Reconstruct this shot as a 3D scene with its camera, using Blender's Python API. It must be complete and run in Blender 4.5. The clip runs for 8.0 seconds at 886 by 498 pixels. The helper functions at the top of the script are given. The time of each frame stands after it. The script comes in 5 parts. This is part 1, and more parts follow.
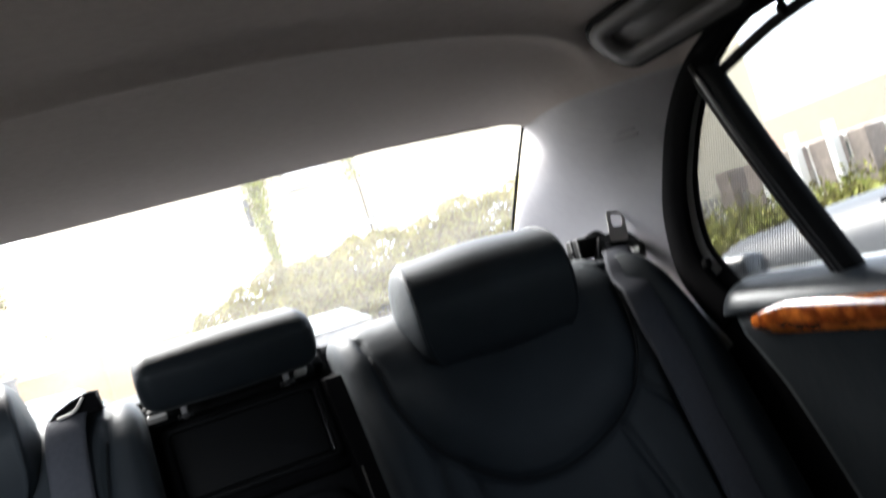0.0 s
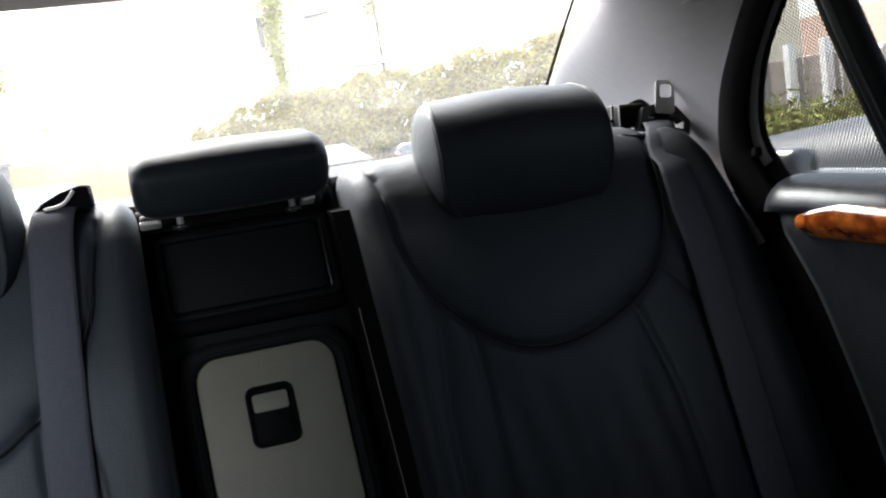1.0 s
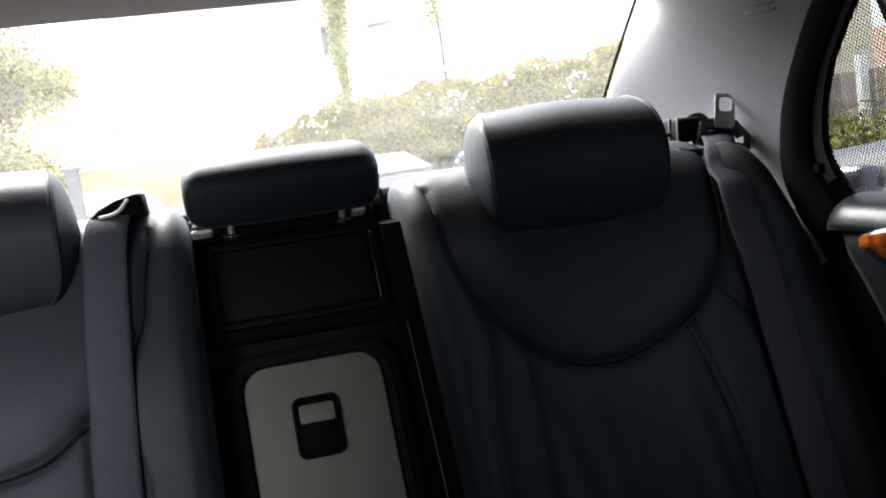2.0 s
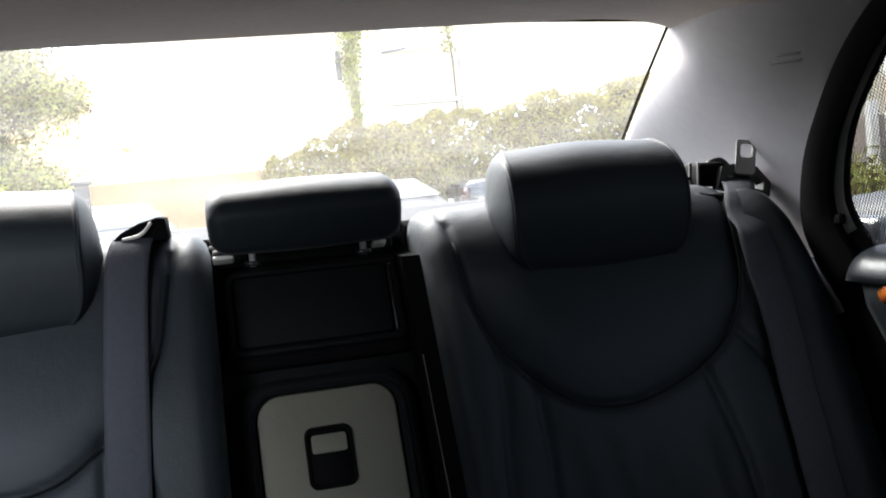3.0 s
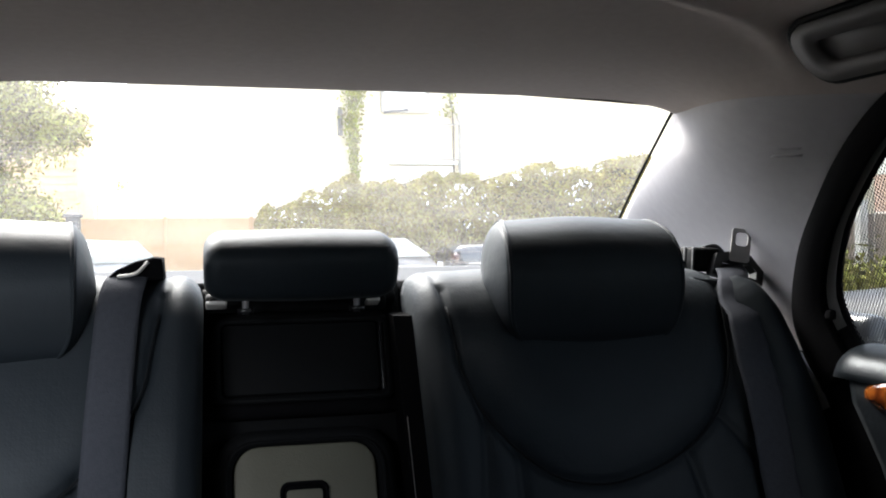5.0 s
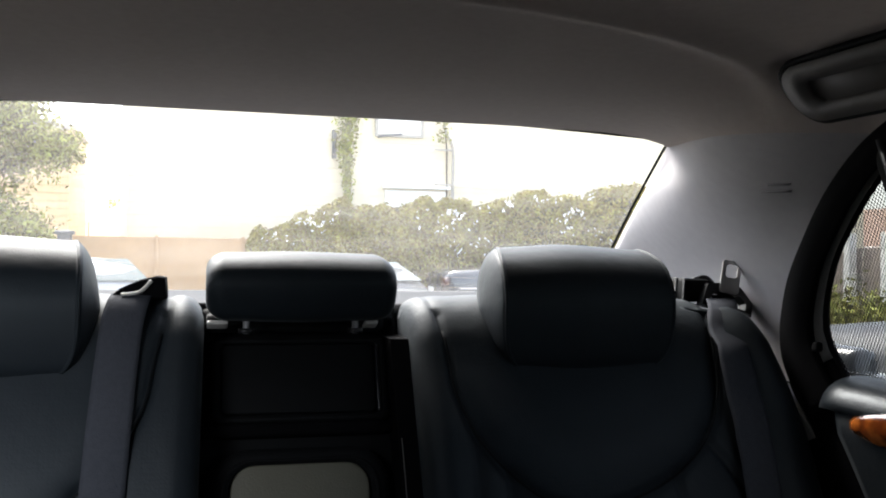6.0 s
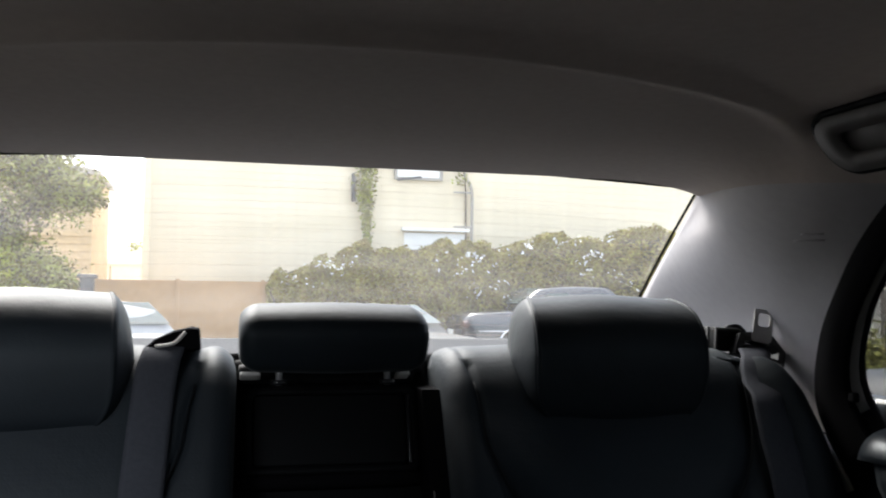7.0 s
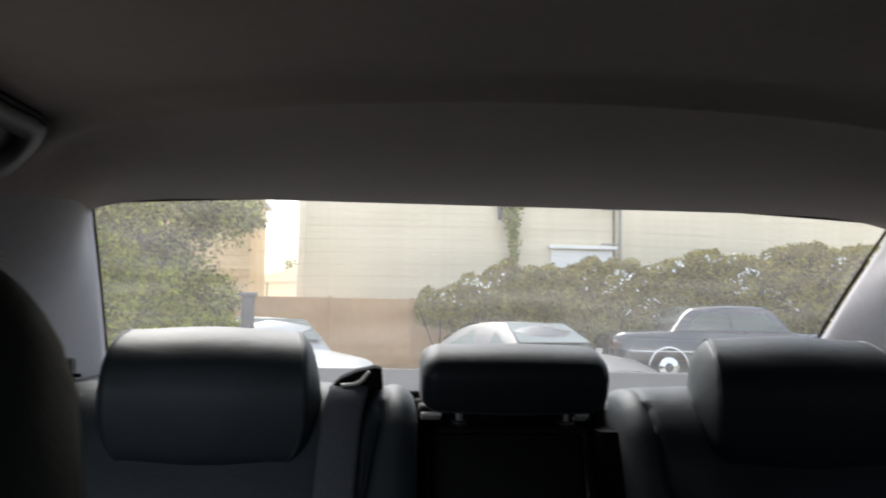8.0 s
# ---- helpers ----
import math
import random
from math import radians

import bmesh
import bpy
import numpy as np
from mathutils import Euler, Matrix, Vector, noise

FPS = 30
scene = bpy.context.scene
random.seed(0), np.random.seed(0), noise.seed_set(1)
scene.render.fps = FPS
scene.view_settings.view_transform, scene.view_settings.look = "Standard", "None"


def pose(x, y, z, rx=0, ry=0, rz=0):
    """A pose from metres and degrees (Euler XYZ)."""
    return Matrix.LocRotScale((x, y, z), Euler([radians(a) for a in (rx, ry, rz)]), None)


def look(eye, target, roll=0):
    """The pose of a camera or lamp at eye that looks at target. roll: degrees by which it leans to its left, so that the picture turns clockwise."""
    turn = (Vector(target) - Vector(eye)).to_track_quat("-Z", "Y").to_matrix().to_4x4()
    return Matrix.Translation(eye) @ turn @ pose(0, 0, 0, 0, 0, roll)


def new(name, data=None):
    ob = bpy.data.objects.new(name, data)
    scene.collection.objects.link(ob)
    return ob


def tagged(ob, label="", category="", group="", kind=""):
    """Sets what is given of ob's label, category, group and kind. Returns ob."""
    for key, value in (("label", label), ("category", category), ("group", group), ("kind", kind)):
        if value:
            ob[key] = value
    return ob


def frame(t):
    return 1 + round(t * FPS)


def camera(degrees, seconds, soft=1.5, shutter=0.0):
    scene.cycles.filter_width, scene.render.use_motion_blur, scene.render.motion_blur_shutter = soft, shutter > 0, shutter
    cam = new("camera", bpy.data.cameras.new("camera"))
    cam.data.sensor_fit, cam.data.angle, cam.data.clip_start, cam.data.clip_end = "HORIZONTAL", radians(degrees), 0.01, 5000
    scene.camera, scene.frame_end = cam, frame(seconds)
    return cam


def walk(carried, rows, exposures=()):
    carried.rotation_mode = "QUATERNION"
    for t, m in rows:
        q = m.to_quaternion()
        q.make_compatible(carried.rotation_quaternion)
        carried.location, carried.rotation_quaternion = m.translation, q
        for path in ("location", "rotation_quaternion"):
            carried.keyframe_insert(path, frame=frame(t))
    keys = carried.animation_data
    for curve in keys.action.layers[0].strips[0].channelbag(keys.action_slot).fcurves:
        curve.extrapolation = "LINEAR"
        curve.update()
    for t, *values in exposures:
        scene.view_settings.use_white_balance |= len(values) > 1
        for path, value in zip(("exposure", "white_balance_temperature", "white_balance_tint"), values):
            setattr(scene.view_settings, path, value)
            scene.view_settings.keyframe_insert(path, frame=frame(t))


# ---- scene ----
# camera: the path, as time, place, yaw, pitch and roll
PATH = [
    (0, -0.0904, -1.2750, 1.1140, -18.52, 1.51, -16.94),
    (0.2, -0.0903, -1.2503, 1.1098, -19.64, 3.97, -14.18),
    (0.5, -0.0977, -1.2102, 1.1164, -19.49, 0.06, -10.31),
    (1, -0.0973, -1.1767, 1.1101, -16.78, -7.39, -8.19),
    (1.5, -0.0844, -1.1698, 1.1124, -14.40, -7.26, -8.29),
    (2, -0.0809, -1.1672, 1.1136, -13.19, -6.39, -7.60),
    (3.5, -0.1064, -1.1628, 1.1288, -13.38, -4.15, -4.48),
    (4, -0.1059, -1.1577, 1.1271, -13.32, -3.58, -3.99),
    (4.5, -0.1069, -1.1582, 1.1271, -13.71, -1.97, -2.13),
    (6, -0.1271, -1.1924, 1.1286, -14.68, 0.66, 0.76),
    (6.5, -0.1367, -1.1904, 1.1298, -14.87, 2.14, 0.65),
    (7, -0.1446, -1.1908, 1.1397, -13.51, 3.23, 0.63),
    (7.5, -0.1533, -1.1893, 1.1559, -9.19, 3.50, 0.77),
    (8, -0.1888, -1.1900, 1.1717, -4.57, 4.10, 1.07),
]


def facing(x, y, z, yaw, pitch, roll):
    cy, sy, cp, sp = math.cos(radians(yaw)), math.sin(radians(yaw)), math.cos(radians(pitch)), math.sin(radians(pitch))
    return look((x, y, z), (x - sy * cp, y + cy * cp, z + sp), roll)


cam = camera(51.00, 8.0, soft=1.9, shutter=0.4)
walk(cam, [(row[0], facing(*row[1:])) for row in PATH],
     exposures=[(0.0, 3.55), (2.0, 3.42), (4.5, 3.28), (6.5, 2.66), (7.2, 2.32), (8.0, 2.05)])

# light: a bright overcast sky and a wide, weak sun
SUN_ELEVATION, SUN_ROTATION = 52, 338
world = bpy.data.worlds.new("world")
scene.world = world
world.use_nodes = True
wn = world.node_tree
sky = wn.nodes.new("ShaderNodeTexSky")
sky.sky_type = "NISHITA"
sky.sun_disc = False
sky.sun_elevation, sky.sun_rotation = radians(SUN_ELEVATION), radians(SUN_ROTATION)
sky.air_density, sky.dust_density, sky.ozone_density = 1.0, 4.0, 1.0
soft_sky = wn.nodes.new("ShaderNodeMix")
soft_sky.data_type = "RGBA"
soft_sky.inputs[0].default_value = 0.35
soft_sky.inputs[7].default_value = (6.0, 6.1, 6.3, 1)
wn.links.new(sky.outputs[0], soft_sky.inputs[6])
wn.links.new(soft_sky.outputs[2], wn.nodes["Background"].inputs[0])
wn.nodes["Background"].inputs[1].default_value = 0.12

sun = new("sun", bpy.data.lights.new("sun", "SUN"))
sun.data.energy, sun.data.angle, sun.data.color = 2.3, radians(40), (1.0, 0.98, 0.96)
SUN_WAY = Vector((math.sin(radians(SUN_ROTATION)) * math.cos(radians(SUN_ELEVATION)),
                  math.cos(radians(SUN_ROTATION)) * math.cos(radians(SUN_ELEVATION)), math.sin(radians(SUN_ELEVATION))))
sun.matrix_world = look(SUN_WAY * 60, (0, 0, 0))

# area lamps added at the rear side windows, standing in for daylight on the seats
door_fill = new("door_fill", bpy.data.lights.new("door_fill", "AREA"))
door_fill.data.shape, door_fill.data.size, door_fill.data.size_y = "RECTANGLE", 0.40, 0.24
door_fill.data.energy, door_fill.data.color, door_fill.data.spread = 0.27, (0.90, 0.93, 1.0), radians(60)
door_fill.matrix_world = look((-0.62, -0.90, 1.15), (-0.43, 0.0, 0.80))
far_door_fill = new("far_door_fill", bpy.data.lights.new("far_door_fill", "AREA"))
far_door_fill.data.shape, far_door_fill.data.size, far_door_fill.data.size_y = "RECTANGLE", 0.30, 0.20
far_door_fill.data.energy, far_door_fill.data.color, far_door_fill.data.spread = 0.0065, (0.92, 0.95, 1.0), radians(46)
far_door_fill.matrix_world = look((0.60, -0.75, 1.10), (0.64, 0.0, 0.70))


# ---- materials ----
def mat(name, base, rough=0.6, metal=0.0, vary=0.15, scale=30.0, bump=0.1, bump_scale=300.0, coat=0.0, spec=0.5, patch=3.0):
    """A surface with fine grain and broader wear."""
    m = bpy.data.materials.new(name)
    m.use_nodes = True
    nt = m.node_tree
    p = nt.nodes["Principled BSDF"]
    p.inputs["Roughness"].default_value, p.inputs["Metallic"].default_value = rough, metal
    p.inputs["Coat Weight"].default_value = coat
    p.inputs["Specular IOR Level"].default_value = spec
    co = nt.nodes.new("ShaderNodeTexCoord")
    fine, broad = nt.nodes.new("ShaderNodeTexNoise"), nt.nodes.new("ShaderNodeTexNoise")
    fine.inputs["Scale"].default_value, fine.inputs["Detail"].default_value = scale, 6
    broad.inputs["Scale"].default_value, broad.inputs["Detail"].default_value = patch, 4
    both = nt.nodes.new("ShaderNodeMath")
    both.operation = "MULTIPLY"
    ramp = nt.nodes.new("ShaderNodeMapRange")
    ramp.inputs["From Min"].default_value, ramp.inputs["From Max"].default_value = 0.12, 0.42
    ramp.inputs["To Min"].default_value, ramp.inputs["To Max"].default_value = 1 - vary, 1 + vary
    tint = nt.nodes.new("ShaderNodeMix")
    tint.data_type, tint.blend_type = "RGBA", "MULTIPLY"
    tint.inputs[0].default_value = 1
    tint.inputs[6].default_value = (*base, 1)
    for n in (fine, broad):
        nt.links.new(co.outputs["Object"], n.inputs["Vector"])
    nt.links.new(fine.outputs["Fac"], both.inputs[0])
    nt.links.new(broad.outputs["Fac"], both.inputs[1])
    nt.links.new(both.outputs[0], ramp.inputs["Value"])
    nt.links.new(ramp.outputs[0], tint.inputs[7])
    nt.links.new(tint.outputs[2], p.inputs["Base Color"])
    gloss = nt.nodes.new("ShaderNodeMapRange")
    gloss.inputs["To Min"].default_value, gloss.inputs["To Max"].default_value = max(rough - 0.08, 0.02), min(rough + 0.08, 1)
    nt.links.new(broad.outputs["Fac"], gloss.inputs["Value"])
    nt.links.new(gloss.outputs[0], p.inputs["Roughness"])
    if bump:
        grain = nt.nodes.new("ShaderNodeTexNoise")
        grain.inputs["Scale"].default_value, grain.inputs["Detail"].default_value = bump_scale, 3
        b = nt.nodes.new("ShaderNodeBump")
        b.inputs["Strength"].default_value, b.inputs["Distance"].default_value = bump, 0.002
        nt.links.new(co.outputs["Object"], grain.inputs["Vector"])
        nt.links.new(grain.outputs["Fac"], b.inputs["Height"])
        nt.links.new(b.outputs[0], p.inputs["Normal"])
    return m


def leather_mat(name, base, rough=0.42, holes=0.0):
    """Fine-grained leather: cells of a hide, with soft creases."""
    m = mat(name, base, rough, vary=0.18, scale=14, bump=0, spec=0.23)
    nt = m.node_tree
    co = nt.nodes["Texture Coordinate"]
    cells, crease = nt.nodes.new("ShaderNodeTexVoronoi"), nt.nodes.new("ShaderNodeTexNoise")
    cells.inputs["Scale"].default_value = 420
    crease.inputs["Scale"].default_value, crease.inputs["Detail"].default_value = 22, 4
    one, two = nt.nodes.new("ShaderNodeBump"), nt.nodes.new("ShaderNodeBump")
    one.inputs["Strength"].default_value, one.inputs["Distance"].default_value = 0.12, 0.001
    two.inputs["Strength"].default_value, two.inputs["Distance"].default_value = 0.26, 0.006
    for n in (cells, crease):
        nt.links.new(co.outputs["Object"], n.inputs["Vector"])
    nt.links.new(cells.outputs["Distance"], one.inputs["Height"])
    nt.links.new(crease.outputs["Fac"], two.inputs["Height"])
    nt.links.new(two.outputs[0], one.inputs["Normal"])
    nt.links.new(one.outputs[0], nt.nodes["Principled BSDF"].inputs["Normal"])
    p = nt.nodes["Principled BSDF"]
    if holes:
        # small round perforations in an even grid, seen square to the seat's face
        split, flat_, grid, dot = (nt.nodes.new("ShaderNode" + k) for k in ("SeparateXYZ", "CombineXYZ", "TexVoronoi", "MapRange"))
        grid.voronoi_dimensions = "2D"
        grid.inputs["Scale"].default_value, grid.inputs["Randomness"].default_value = 1 / holes, 0.0
        dot.inputs["From Min"].default_value, dot.inputs["From Max"].default_value = 0.16, 0.28
        nt.links.new(co.outputs["Object"], split.inputs[0])
        nt.links.new(split.outputs[0], flat_.inputs[0])
        nt.links.new(split.outputs[2], flat_.inputs[1])
        nt.links.new(flat_.outputs[0], grid.inputs["Vector"])
        nt.links.new(grid.outputs["Distance"], dot.inputs["Value"])
        pit = nt.nodes.new("ShaderNodeBump")
        pit.inputs["Strength"].default_value, pit.inputs["Distance"].default_value = 0.07, 0.0010
        nt.links.new(dot.outputs[0], pit.inputs["Height"])
        nt.links.new(one.outputs[0], pit.inputs["Normal"])
        nt.links.new(pit.outputs[0], p.inputs["Normal"])
    p.inputs["Specular Tint"].default_value = (0.88, 0.96, 1.0, 1)
    p.inputs["Sheen Weight"].default_value, p.inputs["Sheen Roughness"].default_value = 0.045, 0.3
    p.inputs["Sheen Tint"].default_value = (0.88, 0.96, 1.0, 1)
    return m


def glass_mat(name, tint=(0.93, 0.95, 0.94), dust=0.03):
    """A thin pane: clear, glossy and a little dusty."""
    m = bpy.data.materials.new(name)
    m.use_nodes = True
    nt = m.node_tree
    nt.nodes.remove(nt.nodes["Principled BSDF"])
    clear, shine, film = nt.nodes.new("ShaderNodeBsdfTransparent"), nt.nodes.new("ShaderNodeBsdfGlossy"), nt.nodes.new("ShaderNodeBsdfTranslucent")
    clear.inputs[0].default_value = (*tint, 1)
    shine.inputs["Roughness"].default_value = 0.02
    film.inputs[0].default_value = (0.75, 0.74, 0.7, 1)
    fres = nt.nodes.new("ShaderNodeFresnel")
    fres.inputs[0].default_value = 1.45
    a, b = nt.nodes.new("ShaderNodeMixShader"), nt.nodes.new("ShaderNodeMixShader")
    speck = nt.nodes.new("ShaderNodeTexNoise")
    speck.inputs["Scale"].default_value, speck.inputs["Detail"].default_value = 9, 6
    amount = nt.nodes.new("ShaderNodeMath")
    amount.operation = "MULTIPLY"
    amount.inputs[1].default_value = dust * 2
    nt.links.new(speck.outputs["Fac"], amount.inputs[0])
    nt.links.new(amount.outputs[0], a.inputs[0])
    nt.links.new(clear.outputs[0], a.inputs[1])
    nt.links.new(film.outputs[0], a.inputs[2])
    nt.links.new(fres.outputs[0], b.inputs[0])
    nt.links.new(a.outputs[0], b.inputs[1])
    nt.links.new(shine.outputs[0], b.inputs[2])
    nt.links.new(b.outputs[0], nt.nodes["Material Output"].inputs[0])
    return m


def mesh_mat(name, pitch=0.0042):
    """Black knitted sunshade cloth with round holes."""
    m = mat(name, (0.012, 0.012, 0.013), 0.7, bump=0)
    nt = m.node_tree
    p = nt.nodes["Principled BSDF"]
    co = nt.nodes["Texture Coordinate"]
    cell = nt.nodes.new("ShaderNodeTexVoronoi")
    cell.inputs["Scale"].default_value = 1 / pitch
    cell.inputs["Randomness"].default_value = 0.0
    cut = nt.nodes.new("ShaderNodeMath")
    cut.operation = "GREATER_THAN"
    cut.inputs[1].default_value = 0.43
    nt.links.new(co.outputs["UV"], cell.inputs["Vector"])
    cell.voronoi_dimensions = "2D"
    nt.links.new(cell.outputs["Distance"], cut.inputs[0])
    nt.links.new(cut.outputs[0], p.inputs["Alpha"])
    return m


def wood_mat(name):
    """Lacquered burr walnut."""
    m = mat(name, (0.3, 0.075, 0.012), 0.15, vary=0.4, scale=60, bump=0, coat=1.0)
    nt = m.node_tree
    wave = nt.nodes.new("ShaderNodeTexWave")
    wave.inputs["Scale"].default_value, wave.inputs["Distortion"].default_value, wave.inputs["Detail"].default_value = 18, 9, 4
    ramp = nt.nodes.new("ShaderNodeValToRGB")
    ramp.color_ramp.elements[0].color = (0.16, 0.032, 0.006, 1)
    ramp.color_ramp.elements[1].color = (0.46, 0.13, 0.02, 1)
    nt.links.new(nt.nodes["Texture Coordinate"].outputs["Object"], wave.inputs["Vector"])
    nt.links.new(wave.outputs["Fac"], ramp.inputs[0])
    mix = nt.nodes["Mix"]
    nt.links.new(ramp.outputs[0], mix.inputs[6])
    return m


def leaf_mat(name, base, vary=0.5):
    m = mat(name, base, 0.6, vary=0.3, scale=4, bump=0, spec=0.15)
    nt = m.node_tree
    geo = nt.nodes.new("ShaderNodeNewGeometry")
    hue = nt.nodes.new("ShaderNodeHueSaturation")
    span = nt.nodes.new("ShaderNodeMapRange")
    span.inputs["To Min"].default_value, span.inputs["To Max"].default_value = 1 - vary, 1 + vary
    turn = nt.nodes.new("ShaderNodeMapRange")
    turn.inputs["To Min"].default_value, turn.inputs["To Max"].default_value = 0.47, 0.53
    nt.links.new(geo.outputs["Random Per Island"], span.inputs["Value"])
    nt.links.new(geo.outputs["Random Per Island"], turn.inputs["Value"])
    nt.links.new(span.outputs[0], hue.inputs["Value"])
    nt.links.new(turn.outputs[0], hue.inputs["Hue"])
    p = nt.nodes["Principled BSDF"]
    nt.links.new(nt.nodes["Mix"].outputs[2], hue.inputs["Color"])
    nt.links.new(hue.outputs[0], p.inputs["Base Color"])
    return m


LEATHER = leather_mat("black_leather", (0.0072, 0.0100, 0.0128), 0.58)
SEAT_LEATHER = leather_mat("perforated_seat_leather", (0.0072, 0.0100, 0.0128), 0.58, 0.0055)
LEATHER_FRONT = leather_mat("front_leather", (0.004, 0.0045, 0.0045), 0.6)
PIPING = mat("piping", (0.004, 0.005, 0.006), 0.75, bump=0, spec=0.1)
PLASTIC = mat("black_plastic", (0.0038, 0.0042, 0.0046), 0.70, bump=0.15, bump_scale=500, spec=0.09)
GLOSS_BLACK = mat("gloss_black_plastic", (0.008, 0.008, 0.009), 0.30, bump=0)
RUBBER = mat("weatherstrip_rubber", (0.004, 0.004, 0.0045), 0.85, bump=0.3, bump_scale=200, spec=0.05)
HEADLINER = mat("headliner_cloth", (0.41, 0.362, 0.332), 0.95, vary=0.05, scale=90, bump=0.25, bump_scale=700, spec=0.1)
TRIM = mat("grey_pillar_trim", (0.38, 0.368, 0.376), 0.8, vary=0.05, scale=60, bump=0.2, bump_scale=600, spec=0.25)
TRIM_DARK = mat("grey_frame_trim", (0.11, 0.105, 0.10), 0.6, vary=0.06, bump=0.15, bump_scale=500)
SHELF = mat("shelf_carpet", (0.05, 0.052, 0.055), 0.95, vary=0.2, scale=200, bump=0.5, bump_scale=500, spec=0.1)
CREAM = mat("beige_panel", (0.088, 0.085, 0.062), 0.6, vary=0.06, scale=20, bump=0.2, bump_scale=400)
CHROME = mat("chrome", (0.75, 0.75, 0.76), 0.15, metal=1.0, vary=0.05, bump=0)
STEEL = mat("brushed_steel", (0.55, 0.54, 0.53), 0.35, metal=1.0, vary=0.1, bump=0.1, bump_scale=400)
WEBBING = mat("belt_webbing", (0.037, 0.040, 0.048), 0.8, vary=0.12, scale=150, bump=0.4, bump_scale=500, spec=0.10)
WOOD = wood_mat("burr_walnut")
GLASS = glass_mat("tinted_side_glass", (0.32, 0.33, 0.325), 0.006)
DARK_GLASS = glass_mat("dark_side_glass", (0.40, 0.41, 0.405), 0.002)
GLASS_CLEAR = glass_mat("front_glass", (0.62, 0.64, 0.63), 0.01)
REAR_GLASS = glass_mat("rear_glass", (0.93, 0.95, 0.94), 0.042)
HEATER = mat("heater_wire", (0.30, 0.20, 0.12), 0.6, bump=0)
MESH = mesh_mat("sunshade_mesh")
PAINT_OWN = mat("car_paint", (0.05, 0.055, 0.06), 0.25, coat=1.0, bump=0)
CARPET = mat("floor_carpet", (0.03, 0.03, 0.032), 0.95, vary=0.3, scale=120, bump=0.5, bump_scale=300, spec=0.1)
PALE_PLASTIC = mat("pale_plastic", (0.40, 0.39, 0.37), 0.4, vary=0.06, bump=0)
MARK = mat("embossed_mark", (0.32, 0.31, 0.315), 0.7, bump=0)
EDGE_GLINT = mat("edge_glint_grey", (0.016, 0.016, 0.017), 0.45, vary=0.06, bump=0)
FRAME_BLACK = mat("flock_black", (0.0035, 0.0035, 0.004), 0.9, bump=0.2, bump_scale=400, spec=0.03)
PAD_LEATHER = leather_mat("door_pad_leather", (0.010, 0.013, 0.016), 0.36)
HANDLE = mat("grey_handle_plastic", (0.060, 0.055, 0.052), 0.6, vary=0.06, bump=0.15, bump_scale=500)
LIP_GREY = mat("grey_lip_plastic", (0.15, 0.145, 0.14), 0.6, vary=0.06, bump=0.15, bump_scale=500)
POST = mat("satin_chrome", (0.30, 0.30, 0.31), 0.3, metal=0.6, vary=0.05, bump=0)


# ---- building blocks ----
def empty(name, label="", category="", group="", kind="", at=(0, 0, 0)):
    ob = new(name)
    ob.empty_display_size = 0.05
    ob.location = at
    return tagged(ob, label, category, group, kind)


def shade(me, smooth):
    if smooth:
        me.polygons.foreach_set("use_smooth", [True] * len(me.polygons))
    return me


def part(name, bm, material, parent=None, label="", smooth=True, kind="", category="", group=""):
    """Links a bmesh, or a mesh, as one object under a thing or a part."""
    if isinstance(bm, bmesh.types.BMesh):
        me = bpy.data.meshes.new(name)
        bm.to_mesh(me)
        bm.free()
    else:
        me = bm
    shade(me, smooth)
    if material and not me.materials:
        me.materials.append(material)
    ob = new(name, me)
    if parent:
        ob.parent = parent
    return tagged(ob, label, category, group, kind)


def raw(verts, faces, name="mesh"):
    me = bpy.data.meshes.new(name)
    me.from_pydata([tuple(map(float, v)) for v in verts], [], faces)
    me.update()
    return me


def sheet(points, thick=0.0):
    """A grid of points (rows, columns, 3) as a mesh; thick: metres by which it is backed along its normals."""
    p = np.asarray(points, float)
    n, m = p.shape[:2]
    ids = np.arange(n * m).reshape(n, m)
    quads = np.stack([ids[:-1, :-1], ids[:-1, 1:], ids[1:, 1:], ids[1:, :-1]], -1).reshape(-1, 4)
    verts, faces = p.reshape(-1, 3), quads.tolist()
    if thick:
        du, dv = np.gradient(p, axis=0), np.gradient(p, axis=1)
        nor = np.cross(du, dv)
        nor /= np.maximum(np.linalg.norm(nor, axis=2, keepdims=True), 1e-9)
        back = (p + nor * thick).reshape(-1, 3)
        faces += (quads[:, ::-1] + n * m).tolist()
        rim = np.concatenate([ids[0, :], ids[1:, -1], ids[-1, -2::-1], ids[-2:0:-1, 0]])
        for a, b in zip(rim, np.roll(rim, -1)):
            faces.append([int(b), int(a), int(a) + n * m, int(b) + n * m])
        verts = np.concatenate([verts, back])
    return raw(verts, faces)


def facing_cabin(me):
    """Turns a pane's faces towards the cabin."""
    bm = bmesh.new()
    bm.from_mesh(me)
    for f in bm.faces:
        if f.normal.dot(Vector((0, -0.9, 1.1)) - f.calc_center_median()) < 0:
            f.normal_flip()
    bm.to_mesh(me)
    bm.free()
    return me


